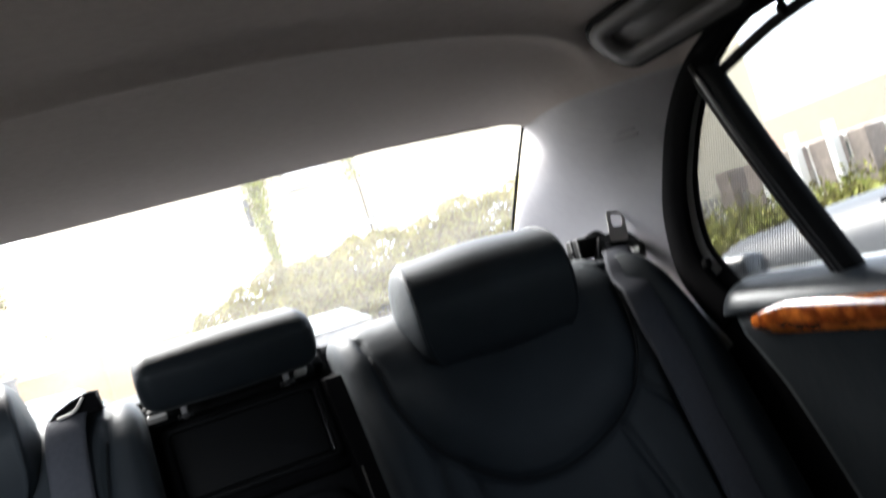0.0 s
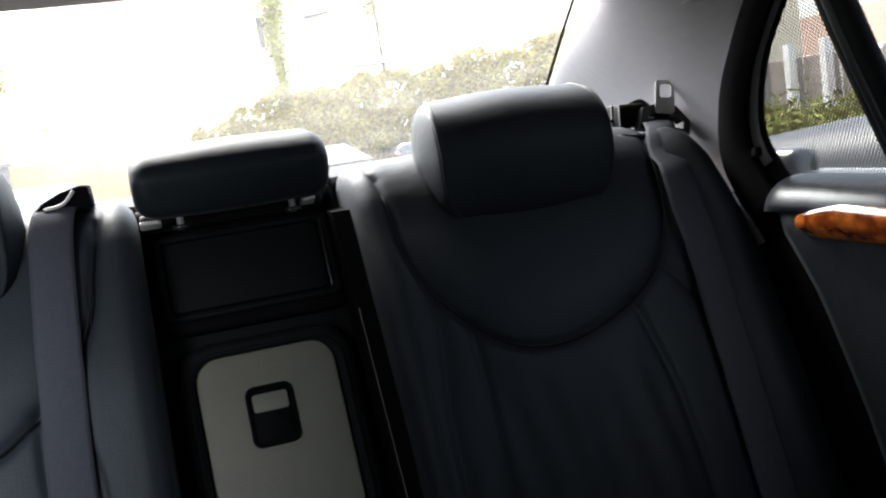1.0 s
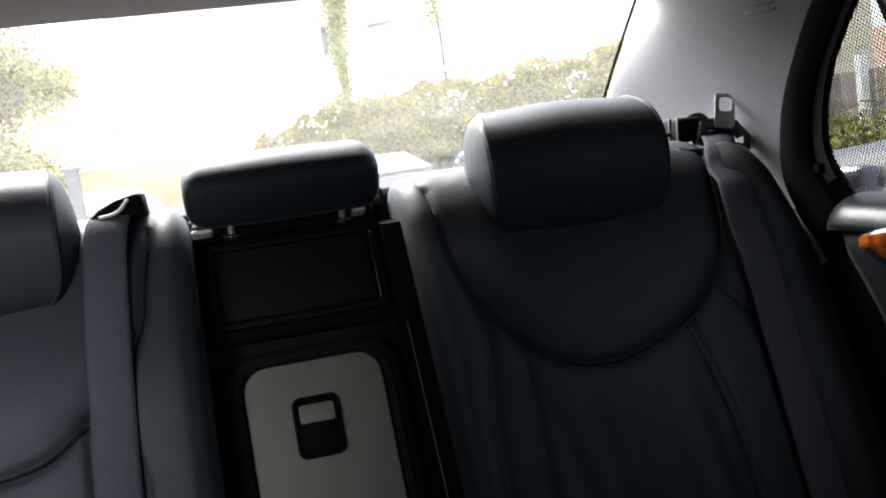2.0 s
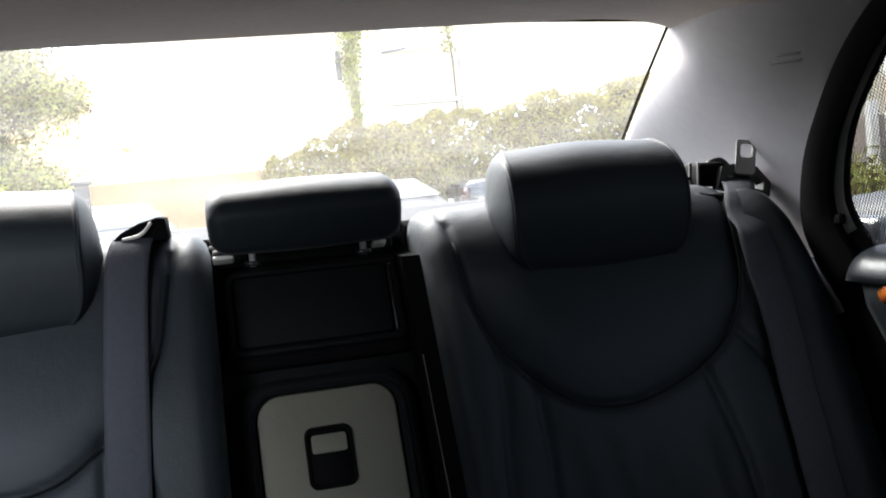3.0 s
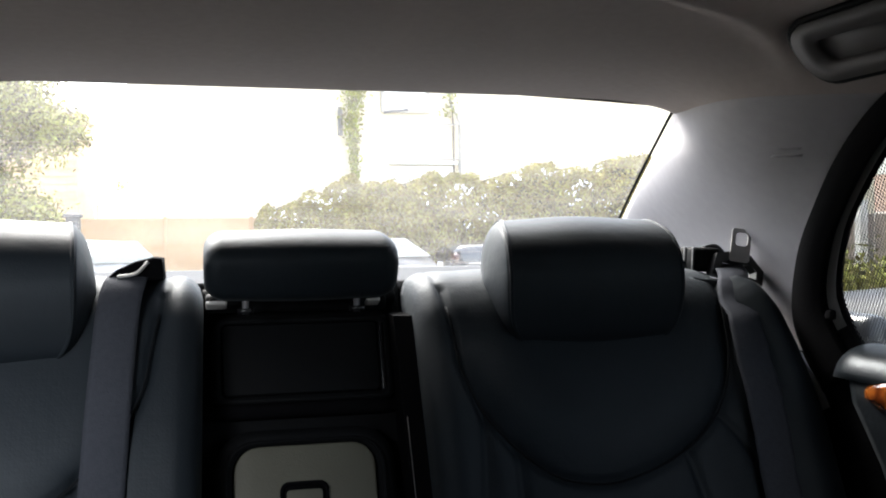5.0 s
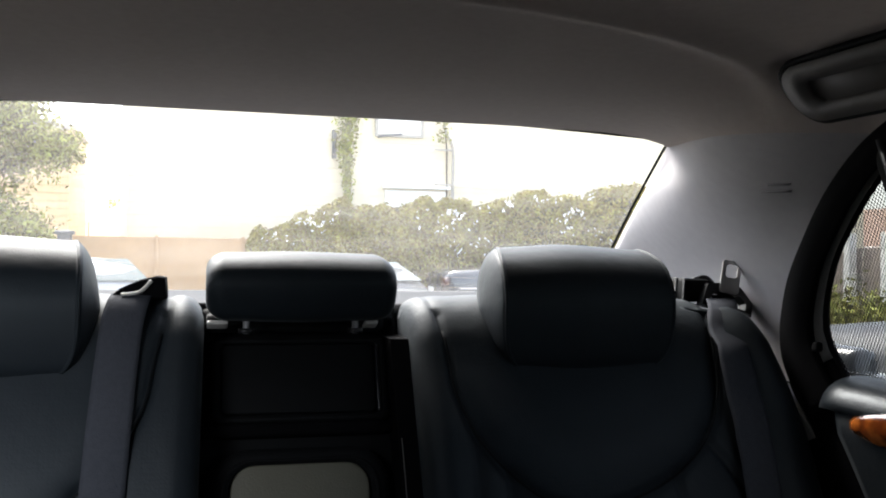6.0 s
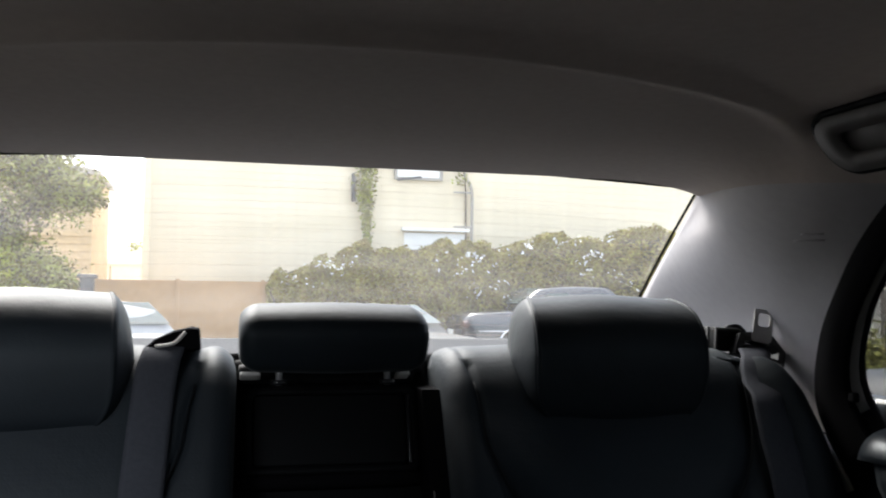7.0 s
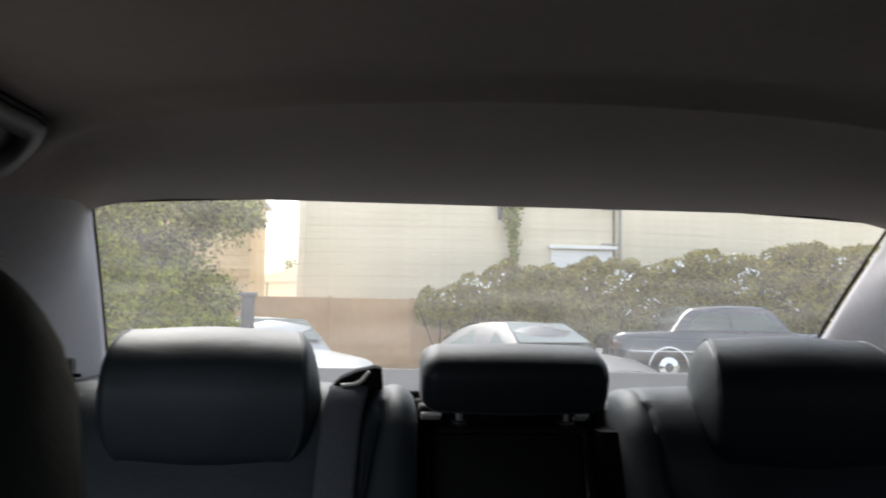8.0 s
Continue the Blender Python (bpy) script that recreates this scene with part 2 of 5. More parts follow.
def box(sx, sy, sz, at=(0, 0, 0), bevel=0.0, segments=2, turn=None):
    bm = bmesh.new()
    bmesh.ops.create_cube(bm, size=1)
    bmesh.ops.scale(bm, vec=(sx, sy, sz), verts=bm.verts)
    if bevel:
        bmesh.ops.bevel(bm, geom=bm.edges[:], offset=bevel, segments=segments, affect="EDGES", profile=0.6)
    if turn is not None:
        bmesh.ops.transform(bm, matrix=turn, verts=bm.verts)
    bmesh.ops.translate(bm, vec=at, verts=bm.verts)
    return bm


def pillow(sx, sy, sz, r, cuts=14):
    """A stuffed box of half-sizes sx, sy, sz with corners of radius r."""
    bm = bmesh.new()
    bmesh.ops.create_cube(bm, size=2)
    bmesh.ops.subdivide_edges(bm, edges=bm.edges[:], cuts=cuts, use_grid_fill=True)
    half = Vector((sx, sy, sz))
    for v in bm.verts:
        q = Vector([math.copysign(abs(c) ** 0.8, c) * h for c, h in zip(v.co, half)])
        core = Vector([max(-(h - r), min(h - r, c)) for c, h in zip(q, half)])
        out = q - core
        if out.length > 1e-6:
            q = core + out.normalized() * r
        v.co = q
    return bm


def smooth_line(points, n=40):
    """A Catmull-Rom curve through the points, in n even steps."""
    p = np.asarray(points, float)
    p = np.vstack([2 * p[0] - p[1], p, 2 * p[-1] - p[-2]])
    out = []
    for i in range(1, len(p) - 2):
        t = np.linspace(0, 1, 24, endpoint=False)[:, None]
        a, b, c, d = p[i - 1:i + 3]
        out.append(0.5 * (2 * b + (c - a) * t + (2 * a - 5 * b + 4 * c - d) * t ** 2 + (3 * b - a - 3 * c + d) * t ** 3))
    out = np.vstack(out + [p[-2:-1]])
    s = np.r_[0, np.cumsum(np.linalg.norm(np.diff(out, axis=0), axis=1))]
    return np.stack([np.interp(np.linspace(0, s[-1], n), s, out[:, k]) for k in range(out.shape[1])], 1)


def tube(points, radius, sides=10, flat=1.0, up=(0, 0, 1), taper=None):
    """A bar along points; flat squeezes it along up."""
    p = np.asarray(points, float)
    n = len(p)
    tan = np.gradient(p, axis=0)
    tan /= np.maximum(np.linalg.norm(tan, axis=1, keepdims=True), 1e-9)
    up = np.tile(np.asarray(up, float), (n, 1))
    up[np.abs((tan * up).sum(1)) > 0.999] = (0, 1, 0)
    side = np.cross(tan, up)
    side /= np.maximum(np.linalg.norm(side, axis=1, keepdims=True), 1e-9)
    top = np.cross(side, tan)
    ang = np.linspace(0, 2 * np.pi, sides, endpoint=False)
    rad = np.full(n, radius) if taper is None else radius * np.asarray(taper, float)
    ring = p[:, None] + rad[:, None, None] * (np.cos(ang)[None, :, None] * side[:, None] + flat * np.sin(ang)[None, :, None] * top[:, None])
    verts = ring.reshape(-1, 3)
    faces = []
    for i in range(n - 1):
        for j in range(sides):
            k = (j + 1) % sides
            faces.append([i * sides + j, i * sides + k, (i + 1) * sides + k, (i + 1) * sides + j])
    faces.append(list(range(sides))[::-1])
    faces.append([(n - 1) * sides + j for j in range(sides)])
    return raw(verts, faces)


def prism(outline, depth, at=(0, 0, 0), bevel=0.0):
    """An outline in x, z, pushed back along y by depth, its edges rounded."""
    bm = bmesh.new()
    face = bm.faces.new([bm.verts.new((x, 0, z)) for x, z in outline])
    made = bmesh.ops.extrude_face_region(bm, geom=[face])
    bmesh.ops.translate(bm, vec=(0, depth, 0), verts=[v for v in made["geom"] if isinstance(v, bmesh.types.BMVert)])
    bmesh.ops.recalc_face_normals(bm, faces=bm.faces[:])
    if bevel:
        rim = [e for e in bm.edges if len(e.link_faces) == 2 and abs(e.verts[0].co.y - e.verts[1].co.y) < 1e-6]
        bmesh.ops.bevel(bm, geom=rim, offset=bevel, segments=2, affect="EDGES", profile=0.6)
    bmesh.ops.translate(bm, vec=at, verts=bm.verts)
    return bm


def round_rect(w, h, r, n=6):
    pts = []
    for cx, cz, a0 in ((w / 2 - r, h / 2 - r, 0), (-w / 2 + r, h / 2 - r, 90), (-w / 2 + r, -h / 2 + r, 180), (w / 2 - r, -h / 2 + r, 270)):
        for k in range(n + 1):
            a = radians(a0 + 90 * k / n)
            pts.append((cx + r * math.cos(a), cz + r * math.sin(a)))
    return pts


def ring_prism(outer, inner, depth, at=(0, 0, 0), bevel=0.0):
    """A frame between two outlines of the same count, in x, z."""
    n = len(outer)
    verts = [(x, 0, z) for x, z in outer] + [(x, 0, z) for x, z in inner] + [(x, depth, z) for x, z in outer] + [(x, depth, z) for x, z in inner]
    faces = []
    for i in range(n):
        j = (i + 1) % n
        faces += [[i, j, n + j, n + i], [2 * n + j, 2 * n + i, 3 * n + i, 3 * n + j], [j, i, 2 * n + i, 2 * n + j], [n + i, n + j, 3 * n + j, 3 * n + i]]
    bm = bmesh.new()
    vs = [bm.verts.new(v) for v in verts]
    for f in faces:
        bm.faces.new([vs[k] for k in f])
    bmesh.ops.recalc_face_normals(bm, faces=bm.faces[:])
    bmesh.ops.translate(bm, vec=at, verts=bm.verts)
    return bm


def seam_distance(x, z, line):
    """How far points lie from a line of points."""
    best = np.full(x.shape, 9.0)
    for (ax, az), (bx, bz) in zip(line[:-1], line[1:]):
        dx, dz = bx - ax, bz - az
        t = np.clip(((x - ax) * dx + (z - az) * dz) / (dx * dx + dz * dz + 1e-12), 0, 1)
        best = np.minimum(best, np.hypot(x - ax - t * dx, z - az - t * dz))
    return best


def step(a, b, x):
    t = np.clip((x - a) / (b - a), 0, 1)
    return t * t * (3 - 2 * t)


# ---- the cabin: roof lining, shelf, pillars, rear window ----
def lining_height(x, y):
    """The roof lining: rises forwards from the rear window to an arched fold, then runs flat."""
    fold = -0.42 + 0.72 * x * x
    rear = 1.326 + (0.362 - 0.326) * np.clip((0.1 - y) / (0.1 - fold), 0, 1)
    lip = 0.012 * np.exp(-((y - fold + 0.012) / 0.022) ** 2)
    front = np.clip((fold - y) / 1.3, 0, 1)
    return rear + 0.004 * step(0, 0.3, front) - 0.05 * step(0.5, 1.0, front) - lip


def lining_edge(y):
    half = np.interp(y, [-2.0, -0.9, -0.42, -0.29, 0.098], [0.57, 0.612, 0.620, 0.626, 0.568])
    low = np.interp(y, [-2.0, -1.2, -0.6, -0.40, -0.29, 0.098], [1.26, 1.305, 1.310, 1.302, 1.280, 1.305])
    sag = np.sin(math.pi * np.clip((0.098 - y) / 0.388, 0, 1) ** 1.3)
    return half - 0.07 * sag, low + 0.004 * sag


ys = np.concatenate([np.linspace(0.098, -0.75, 110), np.linspace(-0.77, -1.95, 24)])
us = np.sin(np.linspace(-math.pi / 2, math.pi / 2, 91))
rows = []
for y in ys:
    half, low = lining_edge(y)
    x = us * half
    mid = lining_height(x, y)
    blend = 1 - np.abs(us) ** 10
    rows.append(np.stack([x, np.full_like(x, y), low + (mid - low) * blend], 1))
rows.insert(0, np.array([(x, 0.112, z + 0.012) for x, _, z in rows[0]]))
tagged(part("ceiling", sheet(rows, 0.02), HEADLINER), "warm grey cloth roof lining with an arched fold", "headliner", kind="structure")

# outer roof skin, above the lining
rows = []
for y in np.linspace(0.100, -2.0, 22):
    half, low = lining_edge(y)
    back = 0.03 * step(0.0, 0.25, 0.1 - y)
    rows.append([((half + 0.012) * u, y, float(low + 0.024 + back + (lining_height(half * u, y) - low) * (1 - abs(u) ** 10) + 0.02 * (1 - u * u))) for u in np.linspace(-1, 1, 25)])
part("car_roof", sheet(rows, 0.012), PAINT_OWN, label="dark painted steel roof of the car", kind="structure", category="car roof")

# rear window: its pane, heater wires and the thin seal round it
TOP_X, TOP_Y, TOP_Z = 0.566, 0.10, 1.306
LOW_X, LOW_Y, LOW_Z = 0.690, 0.685, 1.028


def rear_pane(u, v, out=0.0):
    """A place on the rear window: u across (-1 to 1), v from top (0) to bottom (1)."""
    half = TOP_X + (LOW_X - TOP_X) * v
    bow = (1 - u * u)
    return (u * half, TOP_Y + (LOW_Y - TOP_Y) * v + 0.03 * bow + out, TOP_Z + (LOW_Z - TOP_Z) * v + 0.022 * bow * (1 - 0.6 * v) + 0.012 * math.sin(math.pi * v) + out)


pane = empty("window_1", "slightly dusty rear window of the car", "rear window", kind="structure")
glass = part("pane", facing_cabin(sheet([[rear_pane(u, v, 0.006) for u in np.linspace(-1.0, 1.0, 25)] for v in np.linspace(-0.02, 1.02, 13)])), REAR_GLASS, pane)
glass.visible_shadow = False
for k in range(13):
    v = 0.10 + 0.066 * k
    line = [rear_pane(u, v, 0.003) for u in np.linspace(-0.95, 0.95, 25)]
    part("heater_wire", tube(line, 0.00014, 4), HEATER, pane)
for side in (-1, 1):
    part("window_seal", tube([rear_pane(side * 1.0, v, 0.004) for v in np.linspace(-0.02, 1.0, 14)], 0.0026, 6), RUBBER, pane)
part("window_seal", tube([rear_pane(u, -0.02, 0.006) for u in np.linspace(-1, 1, 25)], 0.0032, 6), RUBBER, pane)

# parcel shelf
rows = []
for y in np.linspace(0.13, 0.72, 12):
    rows.append([(x, y, 1.032 + 0.0 * y - 0.02 * step(0.62, 0.72, abs(x))) for x in np.linspace(-0.72, 0.72, 30)])
tagged(part("parcel_shelf", sheet(np.array(rows)[:, ::-1], 0.03), SHELF), "dark carpeted shelf behind the rear seats", "shelf", kind="structure")


# pillar trims between the rear window and the doors
def side_x(z):
    """The inner face of the car's side: it leans inwards going up."""
    return 0.70 - 0.25 * (z - 0.97)


SEAL_LINE = smooth_line([(-0.90, 1.300), (-0.57, 1.306), (-0.384, 1.300), (-0.288, 1.277), (-0.174, 1.210), (-0.108, 1.146), (-0.038, 1.062), (-0.018, 0.995), (-0.026, 0.945), (-0.055, 0.905), (-0.085, 0.86), (-0.15, 0.74), (-0.20, 0.60)], 90)
TRIM_EDGE = smooth_line([(-0.290, 1.280), (-0.174, 1.213), (-0.106, 1.149), (-0.036, 1.066), (-0.015, 0.995), (-0.030, 0.930), (-0.075, 0.880)], 40)


def trim_place(f, s):
    """A place on the pillar trim: f from top (0) to bottom (1), s from the rear window (0) to the door (1)."""
    y, z = (np.interp(f * (len(TRIM_EDGE) - 1), np.arange(len(TRIM_EDGE)), TRIM_EDGE[:, k]) for k in (0, 1))
    inner = Vector(rear_pane(1.0, min(1.0, f * 1.35)))
    inner.z -= 0.004
    if f > 0.74:
        inner = inner.lerp(Vector((0.70, 0.22, 0.92)), (f - 0.74) / 0.26)
    p = inner.lerp(Vector((side_x(z) + 0.004, y, z)), s)
    cove = math.sin(math.pi * s ** 1.3) * max(0.0, 1 - f / 0.7) ** 1.6
    p.x += 0.018 * max(0.0, (s - 0.76) / 0.24) ** 2 + 0.024 * math.sin(math.pi * s) * step(0.25, 0.6, f) - 0.07 * cove
    p.x -= 0.006 * (1 - math.exp(-s / 0.07)) * step(0.05, 0.2, f) * step(1.0, 0.7, s)
    p.z += 0.006 * step(0.06, 0.0, f) + 0.004 * cove
    return p


for side in (-1, 1):
    rows = []
    for f in np.linspace(0, 1, 40):
        line = [trim_place(f, s) for s in np.linspace(0, 1, 22)]
        line = [(side * p.x, p.y, p.z) for p in line]
        rows.append(line if side > 0 else line[::-1])
    trim = part("pillar_trim", sheet(rows, -0.03), TRIM, label="light grey moulded trim on the rear roof pillar", category="pillar trim", kind="structure")
    cap = tube([(side * (side_x(z) + 0.014), y - 0.004, z) for y, z in SEAL_LINE], 0.010, 8)
    part("weatherstrip", cap, RUBBER, trim)
    # narrow tail of the trim beside the seat
    tail = []
    for k in np.linspace(0, 1, 9):
        z = 0.955 - 0.165 * k
        y = float(np.interp(z, SEAL_LINE[::-1, 1], SEAL_LINE[::-1, 0]))
        wide = 0.050 * (1 - k) + 0.006
        line = [(side * (side_x(z) - 0.009 - 0.004 * t), y + 0.004 + wide * t, z + 0.2 * wide * t) for t in (1.0, 0.75, 0.5, 0.25, 0.0)]
        tail.append(line if side > 0 else line[::-1])
    part("trim_tail", sheet(tail, -0.006), TRIM, trim)
    # small embossed marking, too faint to read
    for row in range(2):
        f, s0, wide = 0.190 + 0.026 * row, 0.84, (0.060, 0.085)[row]
        strip = []
        for df in (-0.0045, 0.0045):
            line = [trim_place(f + df, s0 + wide * (t - 0.5)) for t in np.linspace(0, 1, 5)]
            strip.append([(side * (p.x - 0.0012), p.y - 0.0004, p.z) for p in line])
        part("marking", sheet(strip if side > 0 else [r[::-1] for r in strip], -0.0006), MARK, trim)


# ---- the rear doors ----
OPENING = [(-0.150, 0.962), (-0.120, 1.040), (-0.156, 1.121), (-0.215, 1.184), (-0.280, 1.236), (-0.340, 1.269), (-0.425, 1.295), (-0.494, 1.299), (-0.605, 1.2975), (-0.90, 1.292)]


def door(side, name, label):
    d = empty(name, label, "car door", kind="structure")

    def at(y, z, into=0.0):
        return (side * (side_x(z) - into), y, z)

    # padded upper, wood strip and lower panel, drawn along y
    prof = smooth_line([(0.715, 0.965), (0.700, 0.966), (0.682, 0.961), (0.672, 0.952), (0.668, 0.940)], 10)
    ys_ = np.r_[np.linspace(-0.128, -0.20, 8), np.linspace(-0.22, -1.25, 20)]
    rows = []
    for y in ys_:
        shut = max(0.0, (y + 0.175) / 0.05)
        rows.append([(side * (x + 0.035 * shut ** 2), y, z - 0.008 * shut ** 2) for x, z in prof])
    if side < 0:
        rows = rows[::-1]
    part("door_pad", sheet(rows, -0.02), PAD_LEATHER, d, "padded dark leather door top")
    low = smooth_line([(0.672, 0.956), (0.676, 0.912), (0.680, 0.895), (0.690, 0.84), (0.694, 0.70), (0.690, 0.62), (0.685, 0.40)], 16)
    rows = []
    for y in ys_:
        rows.append([(side * x, y - 0.05 - 0.45 * max(0, 0.93 - z), z) for x, z in low])
    if side < 0:
        rows = rows[::-1]
    part("door_panel", sheet(rows, -0.02), LEATHER, d)
    # wood strip with a rounded tip
    rows = []
    for y in np.r_[np.linspace(-0.218, -0.295, 14), np.linspace(-0.31, -1.2, 14)]:
        s = min(1.0, (-0.216 - y) / 0.075)
        h = 0.006 + 0.021 * math.sqrt(max(0.0, 1 - (1 - s) ** 2))
        mid = 0.931 + 0.004 * s
        rows.append([(side * (0.670 - 0.020 * math.sin(math.pi * (k / 8) ** 0.8)), y, mid + h - 2 * h * k / 8) for k in range(9)])
    if side < 0:
        rows = rows[::-1]
    part("wood_strip", sheet(rows, -0.006), WOOD, d, "glossy orange-brown burr wood strip")
    part("door_pocket", box(0.05, 0.5, 0.09, (side * 0.67, -0.75, 0.60), 0.015), PLASTIC, d)
    part("armrest", box(0.07, 0.42, 0.06, (side * 0.665, -0.72, 0.79), 0.02, 3), LEATHER, d)
    # frame: from the weatherstrip to the opening
    inner = smooth_line(OPENING, 80)
    outer = np.array([(y, z) for y, z in SEAL_LINE if z > 0.90])[::-1]
    outer = smooth_line(outer[:: 6], 80)
    frame_rows = []
    for (yo, zo), (yi, zi) in zip(outer, inner):
        frame_rows.append([at(yo + (yi - yo) * s - 0.006 * (1 - s), zo + (zi - zo) * s, -0.004 + 0.010 * math.sin(math.pi * min(1, s * 1.1)) if s < 0.9 else -0.004 - 0.004 * (s - 0.9) / 0.1) for s in np.linspace(0, 0.80, 12)])
    frame_rows = np.array(frame_rows)
    part("door_frame", sheet(frame_rows[:, ::-1] if side > 0 else frame_rows, 0.012), FRAME_BLACK, d, "black moulded window frame")
    # inner lip round the opening: grey along the rear edge, black elsewhere
    strips = list(zip(outer, inner))
    for first, last, stuff, note in ((0, 5, FRAME_BLACK, ""), (4, 45, LIP_GREY, "grey plastic lip round the window"), (44, 80, FRAME_BLACK, "")):
        lip = []
        for (yo, zo), (yi, zi) in strips[first:last]:
            lip.append([at(yo + (yi - yo) * s, zo + (zi - zo) * s, 0.0075 - 0.0115 * (s - 0.55) / 0.45) for s in np.linspace(0.55, 1.0, 8)])
        lip = np.array(lip)
        part("frame_lip", sheet(lip[:, ::-1] if side > 0 else lip, 0.004), stuff, d, note)
    part("glass_seal", tube([at(y, z, -0.004) for y, z in inner], 0.005, 6), RUBBER, d)
    # divider between quarter pane and main pane
    div = [at(-0.312 - 0.058 * s, 1.262 - 0.285 * s, 0.004 + 0.004 * math.sin(math.pi * s)) for s in np.linspace(-0.03, 1.10, 15)]
    part("divider", tube(div, 0.027, 12, 0.5, up=(side, 0, 0.25)), PLASTIC, d, "black upright bar between the panes")
    part("divider_groove", tube([(x - side * 0.0135, y, z) for x, y, z in div], 0.006, 8, 0.5, up=(side, 0, 0.25)), GLOSS_BLACK, d)
    # guide rail under the top of the frame, with its hook
    rail = smooth_line([at(-0.318, 1.250, -0.004), at(-0.462, 1.2745, -0.004), at(-0.599, 1.279, -0.004), at(-0.90, 1.272, -0.004)], 24)
    part("shade_rail", tube(rail, 0.0072, 8), PLASTIC, d)
    part("rail_hook", tube([at(-0.478, 1.272, 0.0), at(-0.470, 1.284, -0.002), at(-0.476, 1.296, -0.006)], 0.0065, 8), PLASTIC, d)
    part("latch_hook", box(0.010, 0.014, 0.014, at(-0.108, 1.018, 0.008), 0.004), RUBBER, d)
    # panes
    quarter = [(-0.138, 0.957), (-0.114, 1.045), (-0.150, 1.123), (-0.209, 1.187), (-0.30, 1.254), (-0.365, 0.957)]
    verts = [at(y, z, -0.010) for y, z in quarter]
    part("quarter_pane", facing_cabin(raw(verts, [list(range(6))])), GLASS, d)
    # sunshade net over the quarter pane
    net = raw([at(y, z, -0.003) for y, z in quarter], [list(range(6))])
    uv = net.uv_layers.new(name="UVMap")
    for loop in net.loops:
        y, z = quarter[loop.vertex_index]
        uv.data[loop.index].uv = (0.8 * y + 0.6 * z, -0.6 * y + 0.8 * z)
    part("sunshade_net", net, MESH, d, "black perforated sunshade net", smooth=False)
    verts = [at(y, z, -0.016) for y, z in [(-0.29, 1.262), (-0.345, 0.958), (-1.2, 0.958), (-0.95, 1.286), (-0.494, 1.294), (-0.40, 1.284)]]
    part("main_pane", facing_cabin(raw(verts, [list(range(6))])), DARK_GLASS, d)
    return d


door(1, "door_1", "rear car door with dark padding and an orange wood strip")
door(-1, "door_2", "rear car door with dark padding and an orange wood strip")

# ---- the shell that closes the cabin ----
# black sheets added to darken the gaps between the seat and the doors
for side in (-1, 1):
    part("gap_sheet", sheet([[(side * 0.722, 0.10 - 0.60 * u - 0.45 * max(0, 0.90 - z), z) for u in np.linspace(0, 1, 5)] for z in np.linspace(0.955, 0.40, 8)], 0.01), FRAME_BLACK, label="black sheet for the dark gap beside the rear seat", category="door jamb", kind="structure", smooth=False)
part("floor", box(1.5, 3.2, 0.04, (0, -0.9, 0.28)), CARPET, label="dark carpeted floor of the car", category="floor", kind="structure", smooth=False)
for side in (-1, 1):
    wall = part("side_body", box(0.04, *((3.4, 0.62, (0.78, -0.85, 0.67)) if side > 0 else (0.95, 0.62, (-0.78, 0.38, 0.67))), 0.01), PAINT_OWN, label="dark painted lower side of the car", category="car body", kind="structure", smooth=False)
    if side > 0:
        part("sill_skin", box(0.075, 1.2, 0.012, (side * 0.755, -0.75, 0.952), 0.003), PAINT_OWN, wall)
    else:
        part("front_skin", box(0.04, 1.3, 0.62, (-0.78, -1.90, 0.67), 0.01), PAINT_OWN, wall)
    part("quarter_panel", box(0.05, 0.95, 0.12, (side * 0.79, 0.40, 0.95), 0.02), PAINT_OWN, wall)
    # unseen panel, added on this side only to narrow the daylight coming in
    if side < 0:
        part("daylight_baffle", sheet([[(-0.715 + 0.25 * max(0.0, z - 0.97), y + 0.12 * (0.95 - z) * (z < 0.95), z) for y in (-1.34, -1.10, -0.90, -0.80)] for z in np.linspace(0.34, 1.31, 12)], 0.03), TRIM_DARK, wall, "unseen dark panel added to narrow the side daylight")
    part("door_post", tube([(side * side_x(z), y, z) for y, z in ((-1.3, 0.95), (-1.27, 1.1), (-1.22, 1.25), (-1.18, 1.33))], 0.045, 10), TRIM_DARK, wall)
part("trunk_lid", box(1.35, 0.75, 0.03, (0, 1.08, 0.955), 0.012), PAINT_OWN, label="dark painted lid of the car's boot", category="trunk lid", kind="structure")
part("boot_wall", box(1.5, 0.04, 0.75, (0, 0.74, 0.62)), PLASTIC, label="plain panel behind the rear seats", category="panel", kind="structure", smooth=False)
part("dashboard", box(1.45, 0.5, 0.35, (0, -2.25, 0.80), 0.06, 3), PLASTIC, label="black dashboard at the front of the car", category="dashboard", kind="structure")
part("bulkhead", box(1.5, 0.04, 0.7, (0, -2.5, 0.63)), PLASTIC, label="plain front wall of the cabin", category="panel", kind="structure", smooth=False)
part("front_screen", sheet([[(0.70 * u * (1 - 0.17 * s), -2.52 + 0.60 * s, 0.96 + 0.38 * s) for u in np.linspace(-1, 1, 9)] for s in np.linspace(0, 1, 6)]), GLASS_CLEAR, label="clear windscreen over the dashboard", category="windscreen", kind="structure").visible_shadow = False
for side in (-1, 1):
    front_pane = part("front_window", box(0.006, 1.15, 0.36, (side * 0.68, -1.85, 1.15)), GLASS_CLEAR, label="clear front side window", category="car window", kind="structure", smooth=False)
    front_pane.visible_shadow = False
